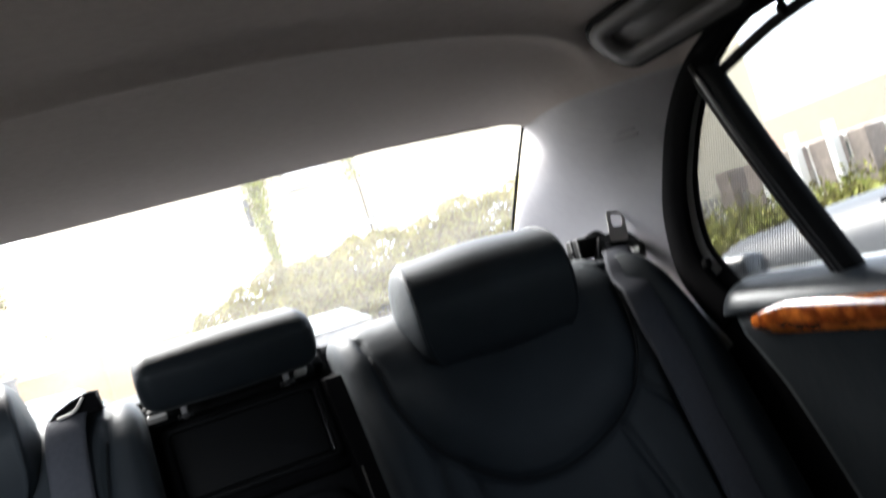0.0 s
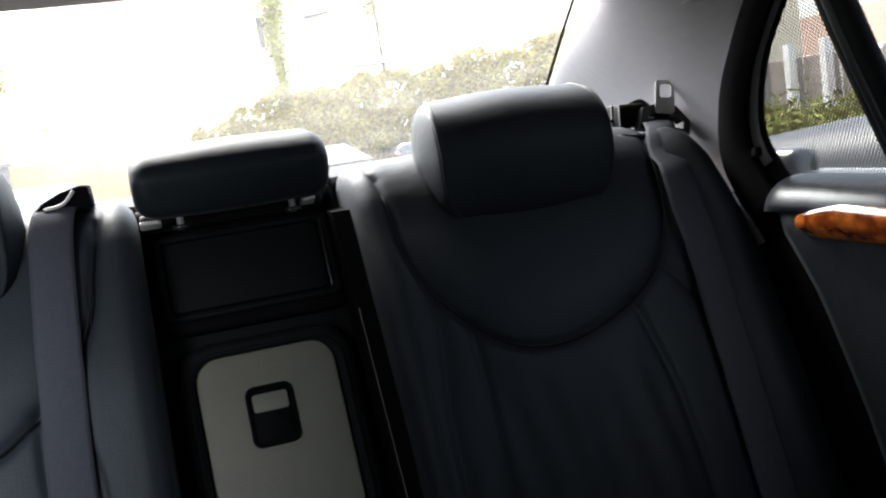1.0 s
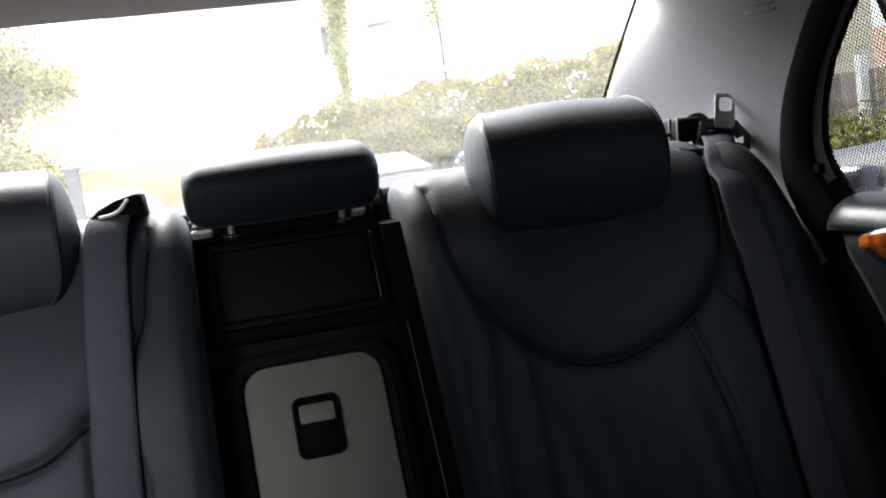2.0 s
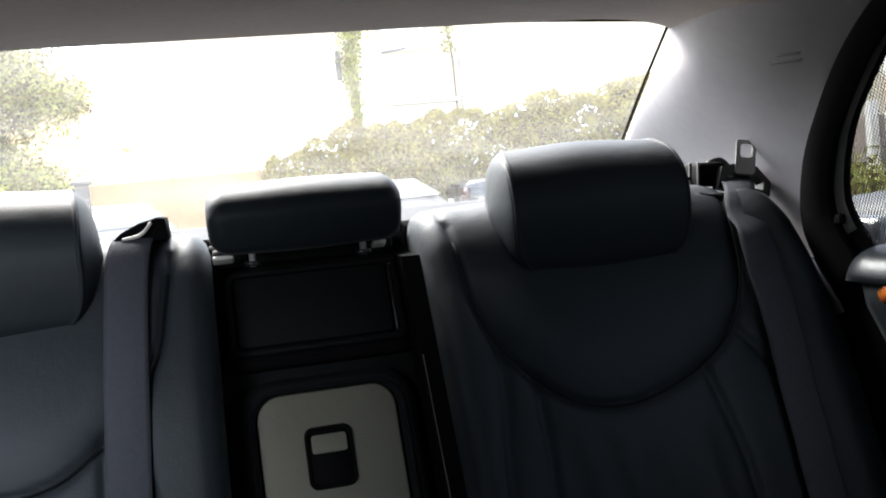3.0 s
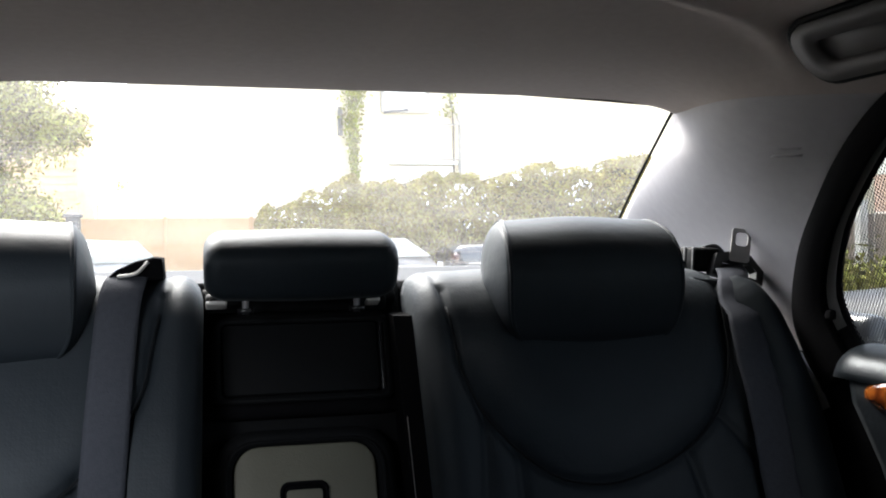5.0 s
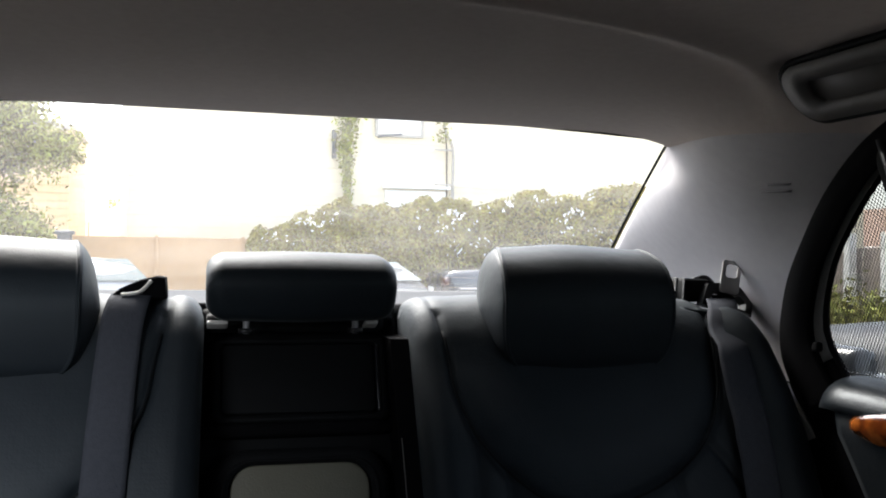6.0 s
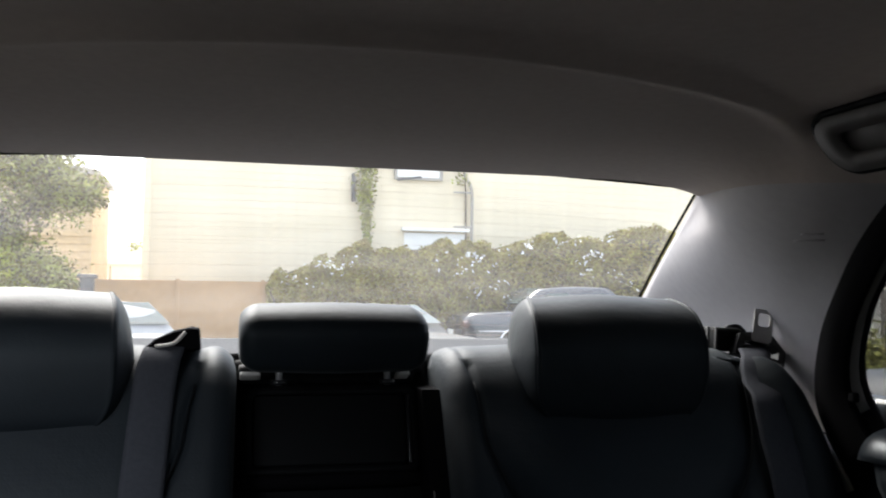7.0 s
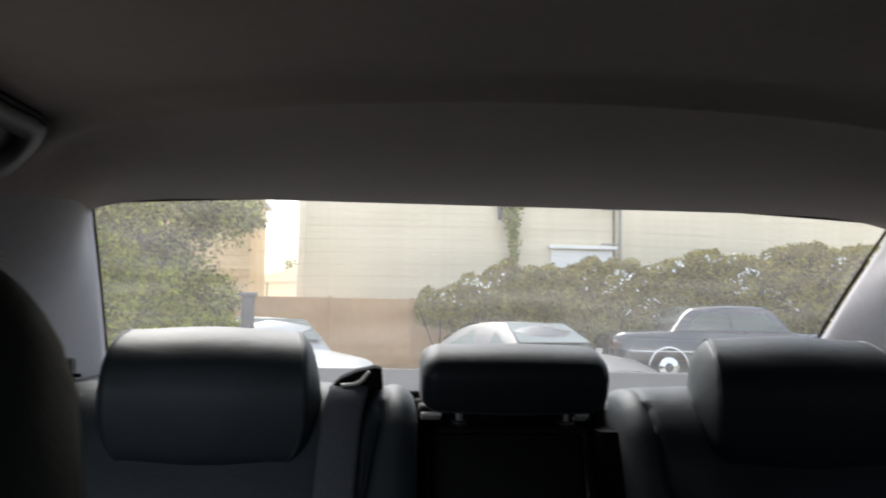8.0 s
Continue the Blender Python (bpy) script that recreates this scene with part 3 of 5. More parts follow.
for side in (-1, 1):
    part("windscreen_pillar", tube([(side * 0.72, -2.55, 0.98), (side * 0.66, -2.2, 1.18), (side * 0.58, -1.9, 1.33)], 0.04, 8), TRIM_DARK, label="grey pillar beside the windscreen", category="pillar", kind="structure")
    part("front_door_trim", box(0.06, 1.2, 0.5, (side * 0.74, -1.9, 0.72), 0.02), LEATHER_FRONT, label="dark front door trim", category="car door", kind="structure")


# ---- the rear seat ----
def lean(z):
    """How far the front of the seat back stands at a height."""
    return -0.42 * (1.05 - z)


BACK_PROFILE = smooth_line([(0.205, 0.93), (0.200, 1.01), (0.165, 1.058), (0.105, 1.073), (0.050, 1.068), (0.012, 1.040), (-0.018, 0.985), (lean(0.90), 0.90), (lean(0.80), 0.80), (lean(0.70), 0.70), (lean(0.60), 0.60), (lean(0.50), 0.50)], 150)
U_SEAM = smooth_line([(0.172, 1.085), (0.180, 1.035), (0.188, 0.999), (0.198, 0.950), (0.226, 0.892), (0.288, 0.835), (0.345, 0.817), (0.407, 0.821), (0.486, 0.850), (0.542, 0.895), (0.576, 0.96), (0.586, 1.036), (0.588, 1.085)], 60)
SEAMS = [U_SEAM,
         smooth_line([(0.219, 0.900), (0.213, 0.822), (0.202, 0.748), (0.196, 0.50)], 12),
         smooth_line([(0.257, 0.860), (0.258, 0.80), (0.255, 0.740), (0.250, 0.50)], 12),
         smooth_line([(0.486, 0.848), (0.503, 0.772), (0.513, 0.704), (0.518, 0.50)], 12),
         smooth_line([(0.542, 0.889), (0.570, 0.853), (0.586, 0.815), (0.600, 0.70), (0.605, 0.50)], 12)]


def seam_for(side, line):
    """The wider half of the bench has its seams a little nearer the middle."""
    line = np.asarray(line)
    if side > 0:
        return np.stack([line[:, 0] + 0.007 * step(0.95, 1.03, line[:, 1]) * (line[:, 0] < 0.3), line[:, 1]], 1)
    return np.stack([line[:, 0] - 0.009 * step(0.88, 0.95, line[:, 1]), line[:, 1]], 1)


def seat_half(side, inner):
    """One outer seat back, with sewn panels; its inner edge lies at inner."""
    prof = BACK_PROFILE
    tan = np.gradient(prof, axis=0)
    tan /= np.linalg.norm(tan, axis=1, keepdims=True)
    nor = np.stack([tan[:, 1], -tan[:, 0]], 1)
    us_ = np.linspace(0, 1, 120)
    rows = []
    for (y, z), (ny, nz) in zip(prof, nor):
        behind = y > 0.03
        zz = 1.075 if behind else z
        xin = inner + 0.006 * np.clip((1.05 - z) / 0.3, 0, 1)
        xout = np.interp(zz, [0.787, 0.874, 0.965, 1.010, 1.045, 1.062, 1.075], [0.706, 0.703, 0.688, 0.674, 0.652, 0.630, 0.606])
        x = xin + us_ * (xout - xin)
        zs = np.full_like(x, 1.09 if behind else z)
        d = np.zeros_like(x)
        under = np.interp(x, U_SEAM[:, 0], U_SEAM[:, 1], 2.0, 2.0)
        d += 0.005 * step(0.0, 0.06, zs - under) * step(0.18, 0.26, x) * step(0.59, 0.52, x)
        d += 0.004 * np.exp(-((x - inner - 0.030) / 0.03) ** 2)
        d += 0.026 * np.exp(-((x - 0.655) / 0.045) ** 2)
        for n_, line in enumerate(SEAMS):
            near = seam_distance(x, zs, seam_for(side, line))
            deep, wide = (0.0065, 0.0042) if n_ == 0 else (0.005, 0.005)
            d -= deep * np.exp(-(near / wide) ** 2)
            d -= 0.0022 * np.exp(-(near / 0.016) ** 2)
        low = step(0.83, 0.72, zs) * step(0.20, 0.26, x) * step(0.52, 0.47, x)
        d += low * 0.0014 * (np.sin(x * 125 + 2.0 * np.sin(zs * 9)) + 0.5 * np.sin(x * 61 + zs * 7))
        edge = np.minimum(x - xin, xout - x)
        r = 0.030
        d -= r - np.sqrt(np.maximum(r * r - np.clip(r - edge, 0, r) ** 2, 0))
        rows.append(np.stack([side * x, y + ny * d, z + nz * d], 1))
    rows = np.array(rows)
    # side wall facing the middle
    inner_wall = rows[:, :1] + np.linspace(0.17, 0.0, 5)[None, :-1, None] * np.array([0, 1.0, -0.1])
    outer_wall = rows[:, -1:] + np.linspace(0.0, 0.1, 5)[None, 1:, None] * np.array([0, 1.0, -0.1])
    rows = np.concatenate([inner_wall, rows, outer_wall], 1)
    return rows if side > 0 else rows[:, ::-1]


rear_seat = empty("back_bench", "black leather rear bench with an open centre compartment", "car seat")
for side in (-1, 1):
    back = part("seatback", sheet(seat_half(side, 0.120 if side < 0 else 0.150)), SEAT_LEATHER, rear_seat)
    # raised stitching along the main seam
    front = []
    for x, z in seam_for(side, U_SEAM)[4:-4]:
        front.append((side * x, np.interp(z, BACK_PROFILE[::-1, 1][:105], BACK_PROFILE[::-1, 0][:105]) - 0.0005, z))
    part("piping", tube(front, 0.0016, 6), PIPING, back)
    rows = []
    for y in np.linspace(-0.16, -0.72, 18):
        f = (-0.16 - y) / 0.56
        rows.append([(side * x, y, 0.52 + 0.05 * math.sin(math.pi * min(1, f * 0.9)) - 0.01 + 0.015 * math.sin(math.pi * (x - 0.03) / 0.66) - (0.06 * max(0, f - 0.8) / 0.2) ** 1.2) for x in np.linspace(0.01, 0.70, 24)])
    rows.append([(x, y - 0.01, z - 0.16) for x, y, z in rows[-1]])
    part("seat_cushion", sheet(rows if side < 0 else [r[::-1] for r in rows]), LEATHER, rear_seat)


def on_back(x, z, proud=0.0):
    """A place on the back wall of the centre compartment."""
    return (x, 0.03 + lean(z) - proud, z)


LEAN_ANGLE = math.degrees(math.atan(0.42))
BACK_TURN = pose(0, 0, 0, -LEAN_ANGLE, 0, 0)


# the compartment stands back from the cushions, and its parts are a little larger for it
SET_BACK = Matrix.Translation((0.0073, 0.0812, -0.0789)) @ Matrix.Scale(1.07, 4)


def leaned(bm, x, z, proud=0.0, back=SET_BACK):
    bmesh.ops.transform(bm, matrix=back @ Matrix.Translation(on_back(x, z, proud)) @ BACK_TURN, verts=bm.verts)
    return bm


centre = part("centre_back", leaned(box(0.262, 0.03, 0.60, (0, 0.022, -0.27), 0.004), 0, 1.045), PLASTIC, rear_seat, "black plastic wall of the centre compartment", smooth=False)
part("top_cap", leaned(pillow(0.124, 0.075, 0.014, 0.011, 6), 0, 1.026, -0.060), PLASTIC, rear_seat)
# block added to stop light coming through the gap under the centre headrest
part("gap_block", box(0.236, 0.070, 0.024, (0, 0.090, 1.041), 0.008), PLASTIC, rear_seat, "black block added below the centre headrest")
lid_out, lid_in = round_rect(0.222, 0.108, 0.010), round_rect(0.198, 0.094, 0.008)
lid = part("storage_lid", leaned(ring_prism(lid_out, lid_in, 0.012), 0.0, 0.977, 0.012), PLASTIC, rear_seat, "black storage lid with a bevelled frame")
part("lid_panel", leaned(prism(round_rect(0.192, 0.089, 0.007), 0.006, bevel=0.002), -0.001, 0.977, 0.008), PLASTIC, lid)
part("lid_bevel", leaned(box(0.005, 0.010, 0.088, (0, 0.004, 0), 0.0015), 0.0985, 0.977, 0.014), GLOSS_BLACK, lid, "glossy bevel along the lid's edge")
# black bar stands in for the dark, shaded gap below the lid
part("gap_bar", leaned(pillow(0.121, 0.011, 0.009, 0.008, 6), 0.0, 0.916, 0.004), FRAME_BLACK, rear_seat)
HATCH_Z, HATCH_H = 0.775, 0.245
sur = part("hatch_surround", leaned(ring_prism(round_rect(0.212, HATCH_H + 0.02, 0.045), round_rect(0.172, HATCH_H - 0.016, 0.030), 0.016), -0.003, HATCH_Z, 0.016), PLASTIC, rear_seat, "black moulded hatch surround")
part("surround_bead", leaned(ring_prism(round_rect(0.190, HATCH_H - 0.002, 0.037), round_rect(0.182, HATCH_H - 0.010, 0.034), 0.004), -0.003, HATCH_Z, 0.0195), PLASTIC, sur)
hatch = part("pass_through_hatch", leaned(prism(round_rect(0.168, HATCH_H - 0.02, 0.029), 0.010, bevel=0.003), -0.003, HATCH_Z, 0.009), CREAM, rear_seat, "beige pass-through hatch panel")
part("handle_recess", leaned(ring_prism(round_rect(0.057, 0.073, 0.011), round_rect(0.049, 0.065, 0.009), 0.005), -0.006, 0.806, 0.013), FRAME_BLACK, hatch, "black recessed latch frame")
part("recess_well", leaned(prism(round_rect(0.051, 0.067, 0.009), 0.002), -0.006, 0.806, 0.0105), RUBBER, hatch)
part("latch_paddle", leaned(prism(round_rect(0.042, 0.022, 0.004), 0.004, bevel=0.0012), -0.006, 0.821, 0.0145), CREAM, hatch, "beige latch paddle")
# dark cheek between the hatch and the seat, with a fine moulding line on its edge
cheek = [(x + 0.006 * (1.05 - z) / 0.3, lean(z) + y, z) for z in (0.60, 1.020) for x, y in ((0.1250, 0.062), (0.1545, 0.058), (0.1545, 0.130), (0.1250, 0.130))]
cheek_panel = part("cheek_panel", raw(cheek, [[3, 2, 1, 0], [4, 5, 6, 7], [0, 1, 5, 4], [1, 2, 6, 5], [2, 3, 7, 6], [3, 0, 4, 7]]), FRAME_BLACK, rear_seat, "dark side cheek of the compartment", smooth=False)
part("cheek_seam", tube([(0.1290 + 0.006 * (1.05 - z) / 0.3, lean(z) + 0.0611, z) for z in np.linspace(0.895, 0.60, 12)], 0.0006, 5), TRIM_DARK, cheek_panel)


# ---- head restraints ----
REST_SHAPE = smooth_line([(-0.2, -1.0), (-0.62, -0.91), (-0.84, -0.52), (-0.97, -0.05), (-0.95, 0.20), (-0.84, 0.46), (-0.58, 0.71), (-0.15, 0.90), (0.32, 0.99), (0.70, 0.80), (0.90, 0.35), (0.95, -0.2), (0.7, -0.85), (-0.2, -1.0)], 90)[:-1]


def headrest(name_label, sx, sy, sz, r, at, tilt, post_gap, post_len, seam, group, post_y=0.0):
    """A stuffed head restraint: a rounded section drawn across, its ends rounded off by r."""
    h = empty("headrest", name_label, "headrest", group)
    sec = REST_SHAPE * (sy, sz)
    mid = np.array([0.0, -0.05 * sz])
    away = np.linalg.norm(sec - mid, axis=1, keepdims=True)
    ends = np.r_[0, 0.02, 0.06, 0.12, 0.2, 0.3, 0.45, 0.6, 0.8, 1.0] * r
    fine = np.linspace(r - 0.006, r + 0.008, 20)
    welt = {}
    half = np.unique(np.clip(np.r_[ends, fine, np.linspace(r + 0.012, sx, 14)], 0, sx))
    rows = []
    for d, sign in [(d, -1) for d in half] + [(d, 1) for d in half[::-1][1:]]:
        out = max(0.0, 1 - d / r)
        bulge = (0.006 if seam else 0.0025) * math.sin(math.pi / 2 * min(1.0, d / sx)) ** 2
        if seam:
            # flat, slightly domed side panel that meets the front at a piped seam
            pipe_ = 0.0016 * math.exp(-((d - r - 0.0016) / 0.0012) ** 2) - 0.0014 * math.exp(-((d - r + 0.0012) / 0.0012) ** 2)
            k = (1 - 0.95 * out ** 1.7) * (1 + (bulge + pipe_) / away)
        else:
            k = 1 - (r * (1 - math.sqrt(max(0.0, 1 - out ** 2))) - bulge) / away
        p = mid + (sec - mid) * k
        x = sign * (sx - d)
        top = 1 - (0.03 if seam else 0.012) * np.clip(p[:, 1] / sz, 0, 1) ** 2 - (0.08 if seam else 0.03) * np.clip(p[:, 1] / sz, 0, 1) ** 6 - (0.14 if seam else 0.05) * np.clip(-p[:, 1] / sz, 0, 1) ** 3 - (0.11 if seam else 0.0) * np.clip(-p[:, 1] / sz, 0, 1) ** 9
        rows.append(np.stack([x * top, p[:, 0], p[:, 1]], 1))
        if seam and abs(d - r) < 2e-4 and sign not in welt:
            welt[sign] = rows[-1]
    rows = np.array(rows)
    n, m = rows.shape[:2]
    faces = [[i * m + j, i * m + (j + 1) % m, (i + 1) * m + (j + 1) % m, (i + 1) * m + j] for i in range(n - 1) for j in range(m)]
    faces += [list(range(m))[::-1], [(n - 1) * m + j for j in range(m)]]
    cushion = part("cushion", raw(rows.reshape(-1, 3), faces), LEATHER, h)
    for line in welt.values():
        part("piping", tube(np.vstack([line, line[:2]]), 0.0016, 6, up=(1, 0.01, 0)), LEATHER, cushion)
    for side in (-1, 1):
        post = part("post", tube([(side * post_gap, post_y, -sz + 0.02), (side * post_gap, post_y, -sz - post_len)], 0.0042, 10), POST, h, "chrome post")
        part("post_collar", tube([(side * post_gap, post_y, -sz - post_len + 0.001), (side * post_gap, post_y, -sz - post_len + 0.007)], 0.010, 12), GLOSS_BLACK, post)
    h.matrix_world = Matrix.Translation(at) @ pose(0, 0, 0, tilt, 0, 0)
    return h


headrest("black leather outer headrest with piped side panels", 0.140, 0.066, 0.086, 0.018, (0.385, 0.028, 1.063), -6, 0.075, 0.02, 0.036, "rear headrests")
headrest("black leather outer headrest with piped side panels", 0.140, 0.066, 0.086, 0.018, (-0.385, 0.028, 1.063), -6, 0.075, 0.02, 0.036, "rear headrests")
headrest("low black leather centre headrest on chrome posts", 0.119, 0.056, 0.044, 0.021, (0.0, 0.012, 1.092), -4, 0.069, 0.017, 0.0, "rear headrests", -0.008)
for side in (-1, 1):
    part("post_sleeve", leaned(pillow(0.013 if side < 0 else 0.009, 0.011, 0.0028, 0.0024, 5), side * (0.104 if side < 0 else 0.092), 1.0425, 0.008, Matrix()), PALE_PLASTIC, rear_seat, "pale plastic sleeve")


# ---- seat belts ----
SEAT_SKIN = seat_half(1, 0.120)[:, 4:-4]
SEAT_SKIN = SEAT_SKIN[np.argmax(BACK_PROFILE[:, 0] < 0.0):]


def seat_front(x, z):
    """How far forward the seat back's cover stands at a place."""
    k = int(np.argmin(np.abs(SEAT_SKIN[:, 60, 2] - z)))
    return float(np.interp(abs(x), SEAT_SKIN[k, :, 0], SEAT_SKIN[k, :, 1]))


def belt_line(side, points, half):
    """Webbing that lies on the seat: rows across its width."""
    path = smooth_line(points, 40)
    rows = []
    for x, y, z in path:
        if z < 1.02:
            y = min(y, min(seat_front(x + half * s, z) for s in (-1, -0.5, 0, 0.5, 1)) - 0.0015)
        fall = 0.005 * float(step(0.93, 1.06, z)) * (x > 0)
        rows.append([(side * (x + half * s), y - 0.0035 * (1 - s * s) + fall * max(0.0, s + 0.2) ** 2, z) for s in np.linspace(-1, 1, 9)])
    return rows if side > 0 else [r[::-1] for r in rows]


for side in (1, -1):
    b = empty("seat_belt", "black seat belt with a steel tongue, lying on the seat", "seat belt", "outer seat belts")
    web = [(0.652, 0.105, 1.082), (0.640, 0.075, 1.078), (0.626, 0.036, 1.068), (0.612, 0.012, 1.046), (0.604, -0.021, 0.985), (0.600, -0.074, 0.87), (0.596, -0.135, 0.72), (0.592, -0.205, 0.56)]
    part("webbing", sheet(belt_line(side, web, 0.026), 0.002), WEBBING, b, "ribbed dark webbing")
    stop = bmesh.new()
    bmesh.ops.create_uvsphere(stop, u_segments=12, v_segments=8, radius=0.007)
    bmesh.ops.scale(stop, vec=(1, 0.45, 1), verts=stop.verts)
    part("stop_button", stop, GLOSS_BLACK, b, "black stop button").matrix_basis = Matrix.Translation((side * 0.595, seat_front(0.595, 0.672) - 0.005, 0.672)) @ BACK_TURN
    guide = part("belt_guide", ring_prism([(0.043 * c, z) for c, z in ((-1, -0.014), (-0.8, 0.018), (-0.35, 0.022), (0.5, 0.020), (1, -0.002), (0.95, -0.024))], [(0.043 * c, z) for c, z in ((-0.72, -0.008), (-0.6, 0.006), (-0.3, 0.008), (0.45, 0.006), (0.72, -0.004), (0.70, -0.015))], 0.018), GLOSS_BLACK, b, "black plastic belt guide", smooth=False)
    guide.matrix_world = Matrix.Translation((side * 0.645, 0.055, 1.076)) @ pose(0, 0, 0, -12, 8 * side, 0)
    tong = part("tongue", ring_prism(round_rect(0.029, 0.050, 0.005), [(0.60 * x + 0.0005, 0.40 * z + 0.009) for x, z in round_rect(0.029, 0.050, 0.010)], 0.003), STEEL, b, "steel tongue with a round-cornered hole", smooth=False)
    tong.matrix_world = Matrix.Translation((side * 0.648, 0.052, 1.108)) @ pose(0, 0, 0, -8, 9 * side, -14 * side)
    k = empty("belt_buckle", "black belt buckle with lighter edge-highlight strips on the shelf", "belt buckle", "belt buckles")
    part("housing", box(0.044, 0.05, 0.036, (0, 0, 0), 0.006), PLASTIC, k)
    # two lighter strips: the glossy highlights along the edges, put into colour
    for y_ in (-0.0245, 0.0):
        part("glint_strip", box(0.003, 0.005, 0.036, (-side * 0.0225, y_, 0.0), 0.001), EDGE_GLINT, k, "thin lighter strip for an edge highlight")
    part("loop", tube(smooth_line([(0.006 * side, 0, 0.016), (0.026 * side, 0, 0.021), (0.040 * side, 0, 0.012)], 10), 0.004, 6), GLOSS_BLACK, k)
    part("stalk", tube([(-0.02 * side, 0, -0.005), (-0.034 * side, 0.0, -0.006)], 0.003, 6), PLASTIC, k)
    k.matrix_world = Matrix.Translation((side * 0.603, 0.096, 1.087)) @ pose(0, 0, 0, 0, 3 * side, 0)

mid_belt = empty("seat_belt", "dark centre seat belt running down from a hooded outlet", "seat belt")
web = [(-0.202, 0.060, 1.080), (-0.209, 0.020, 1.077), (-0.217, 0.000, 1.046), (-0.223, -0.026, 0.975), (-0.228, -0.064, 0.88), (-0.233, -0.106, 0.78), (-0.237, -0.180, 0.60), (-0.239, -0.205, 0.54)]
part("webbing", sheet(belt_line(1, web, 0.0245), 0.002), WEBBING, mid_belt, "ribbed dark webbing")
hood = [(-0.036, -0.011), (-0.022, 0.002), (0.000, 0.012), (0.022, 0.017), (0.032, 0.015), (0.034, -0.011)]
part("outlet_hood", prism(hood, 0.07, (-0.2, 0.022, 1.086), 0.003), FRAME_BLACK, mid_belt, "pointed black outlet hood")
part("outlet_lip", tube(smooth_line([(-0.220, 0.018, 1.080), (-0.198, 0.016, 1.084), (-0.184, 0.017, 1.098)], 12), 0.0024, 6), PALE_PLASTIC, mid_belt, "pale worn edge of the outlet")


# ---- grab handles ----
def sideways(bm, side, out=0.0):
    """Turns a plate drawn upright so that it faces the cabin."""
    bmesh.ops.transform(bm, matrix=Matrix.Translation((-side * out, 0, 0)) @ pose(0, 0, 0, 0, 0, -90 * side), verts=bm.verts)
    return bm


for side in (1, -1):
    g = empty("grab_handle", "grey folding grab handle recessed in the roof lining", "grab handle", "grab handles")
    part("recess", sideways(prism(round_rect(0.248, 0.074, 0.031), 0.006), side, -0.002), HANDLE, g, "dark recess behind the grip")
    part("bezel", sideways(ring_prism(round_rect(0.260, 0.086, 0.036), round_rect(0.249, 0.075, 0.032), 0.008), side, 0.002), PLASTIC, g, "thin black edge of the recess")
    part("grip", sideways(ring_prism(round_rect(0.247, 0.073, 0.031), round_rect(0.184, 0.032, 0.013), 0.014, bevel=0.005), side, 0.006), HANDLE, g, "grey looped grip")
    g.matrix_world = Matrix.Translation((side * 0.532, -0.397, 1.316)) @ pose(0, 0, 0, 0, -42 * side, 3 * side) @ Matrix.Translation((0, 0, 0.005))

# ---- the rear sunshade, folded down on the shelf ----
shade_ = empty("rear_sunshade", "black roll-up rear sunshade folded down on the shelf", "sunshade")
part("housing", box(1.12, 0.05, 0.022, (0, 0.47, 1.022), 0.006), PLASTIC, shade_)
part("pull_bar", tube([(-0.555, 0.455, 1.0365), (0.0, 0.475, 1.0365), (0.555, 0.455, 1.0365)], 0.007, 10), GLOSS_BLACK, shade_, "black pull bar")
part("net_roll", tube([(-0.53, 0.485, 1.035), (0.53, 0.485, 1.035)], 0.006, 10), MESH, shade_)
for side in (-1, 1):
    part("bar_cap", pillow(0.02, 0.007, 0.007, 0.006, 5), STEEL, shade_, "grey end cap").matrix_basis = Matrix.Translation((side * 0.555, 0.455, 1.0365))
    part("arm", tube([(side * 0.16, 0.437, 1.036), (side * 0.40, 0.437, 1.036)], 0.005, 8), PLASTIC, shade_, "folded arm")
    part("arm", tube([(side * 0.16, 0.423, 1.036), (side * 0.38, 0.423, 1.036)], 0.005, 8), PLASTIC, shade_, "folded arm")

# ---- the front seats ----
for side in (-1, 1):
    f = empty("front_seat", "dark leather front seat seen from behind", "car seat", "front seats")
    bm = pillow(0.25, 0.07, 0.31, 0.06, 12)
    for v in bm.verts:
        v.co.x *= 1 - 0.22 * max(0, v.co.z / 0.31) ** 2
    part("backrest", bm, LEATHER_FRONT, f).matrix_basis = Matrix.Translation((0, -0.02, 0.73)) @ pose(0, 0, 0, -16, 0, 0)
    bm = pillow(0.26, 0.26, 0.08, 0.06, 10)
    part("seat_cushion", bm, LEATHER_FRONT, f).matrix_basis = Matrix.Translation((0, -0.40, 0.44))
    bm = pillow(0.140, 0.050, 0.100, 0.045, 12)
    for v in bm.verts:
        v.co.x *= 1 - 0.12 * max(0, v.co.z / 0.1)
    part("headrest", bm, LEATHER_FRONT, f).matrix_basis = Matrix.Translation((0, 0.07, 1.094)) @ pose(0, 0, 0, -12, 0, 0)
    for s in (-1, 1):
        part("post", tube([(s * 0.06, 0.07, 1.03), (s * 0.06, 0.05, 0.93)], 0.006, 8), CHROME, f)
    part("seat_base", box(0.42, 0.44, 0.12, (0, -0.38, 0.35), 0.02), PLASTIC, f)
    f.location = (side * (0.405 if side > 0 else 0.394), -1.03, 0)


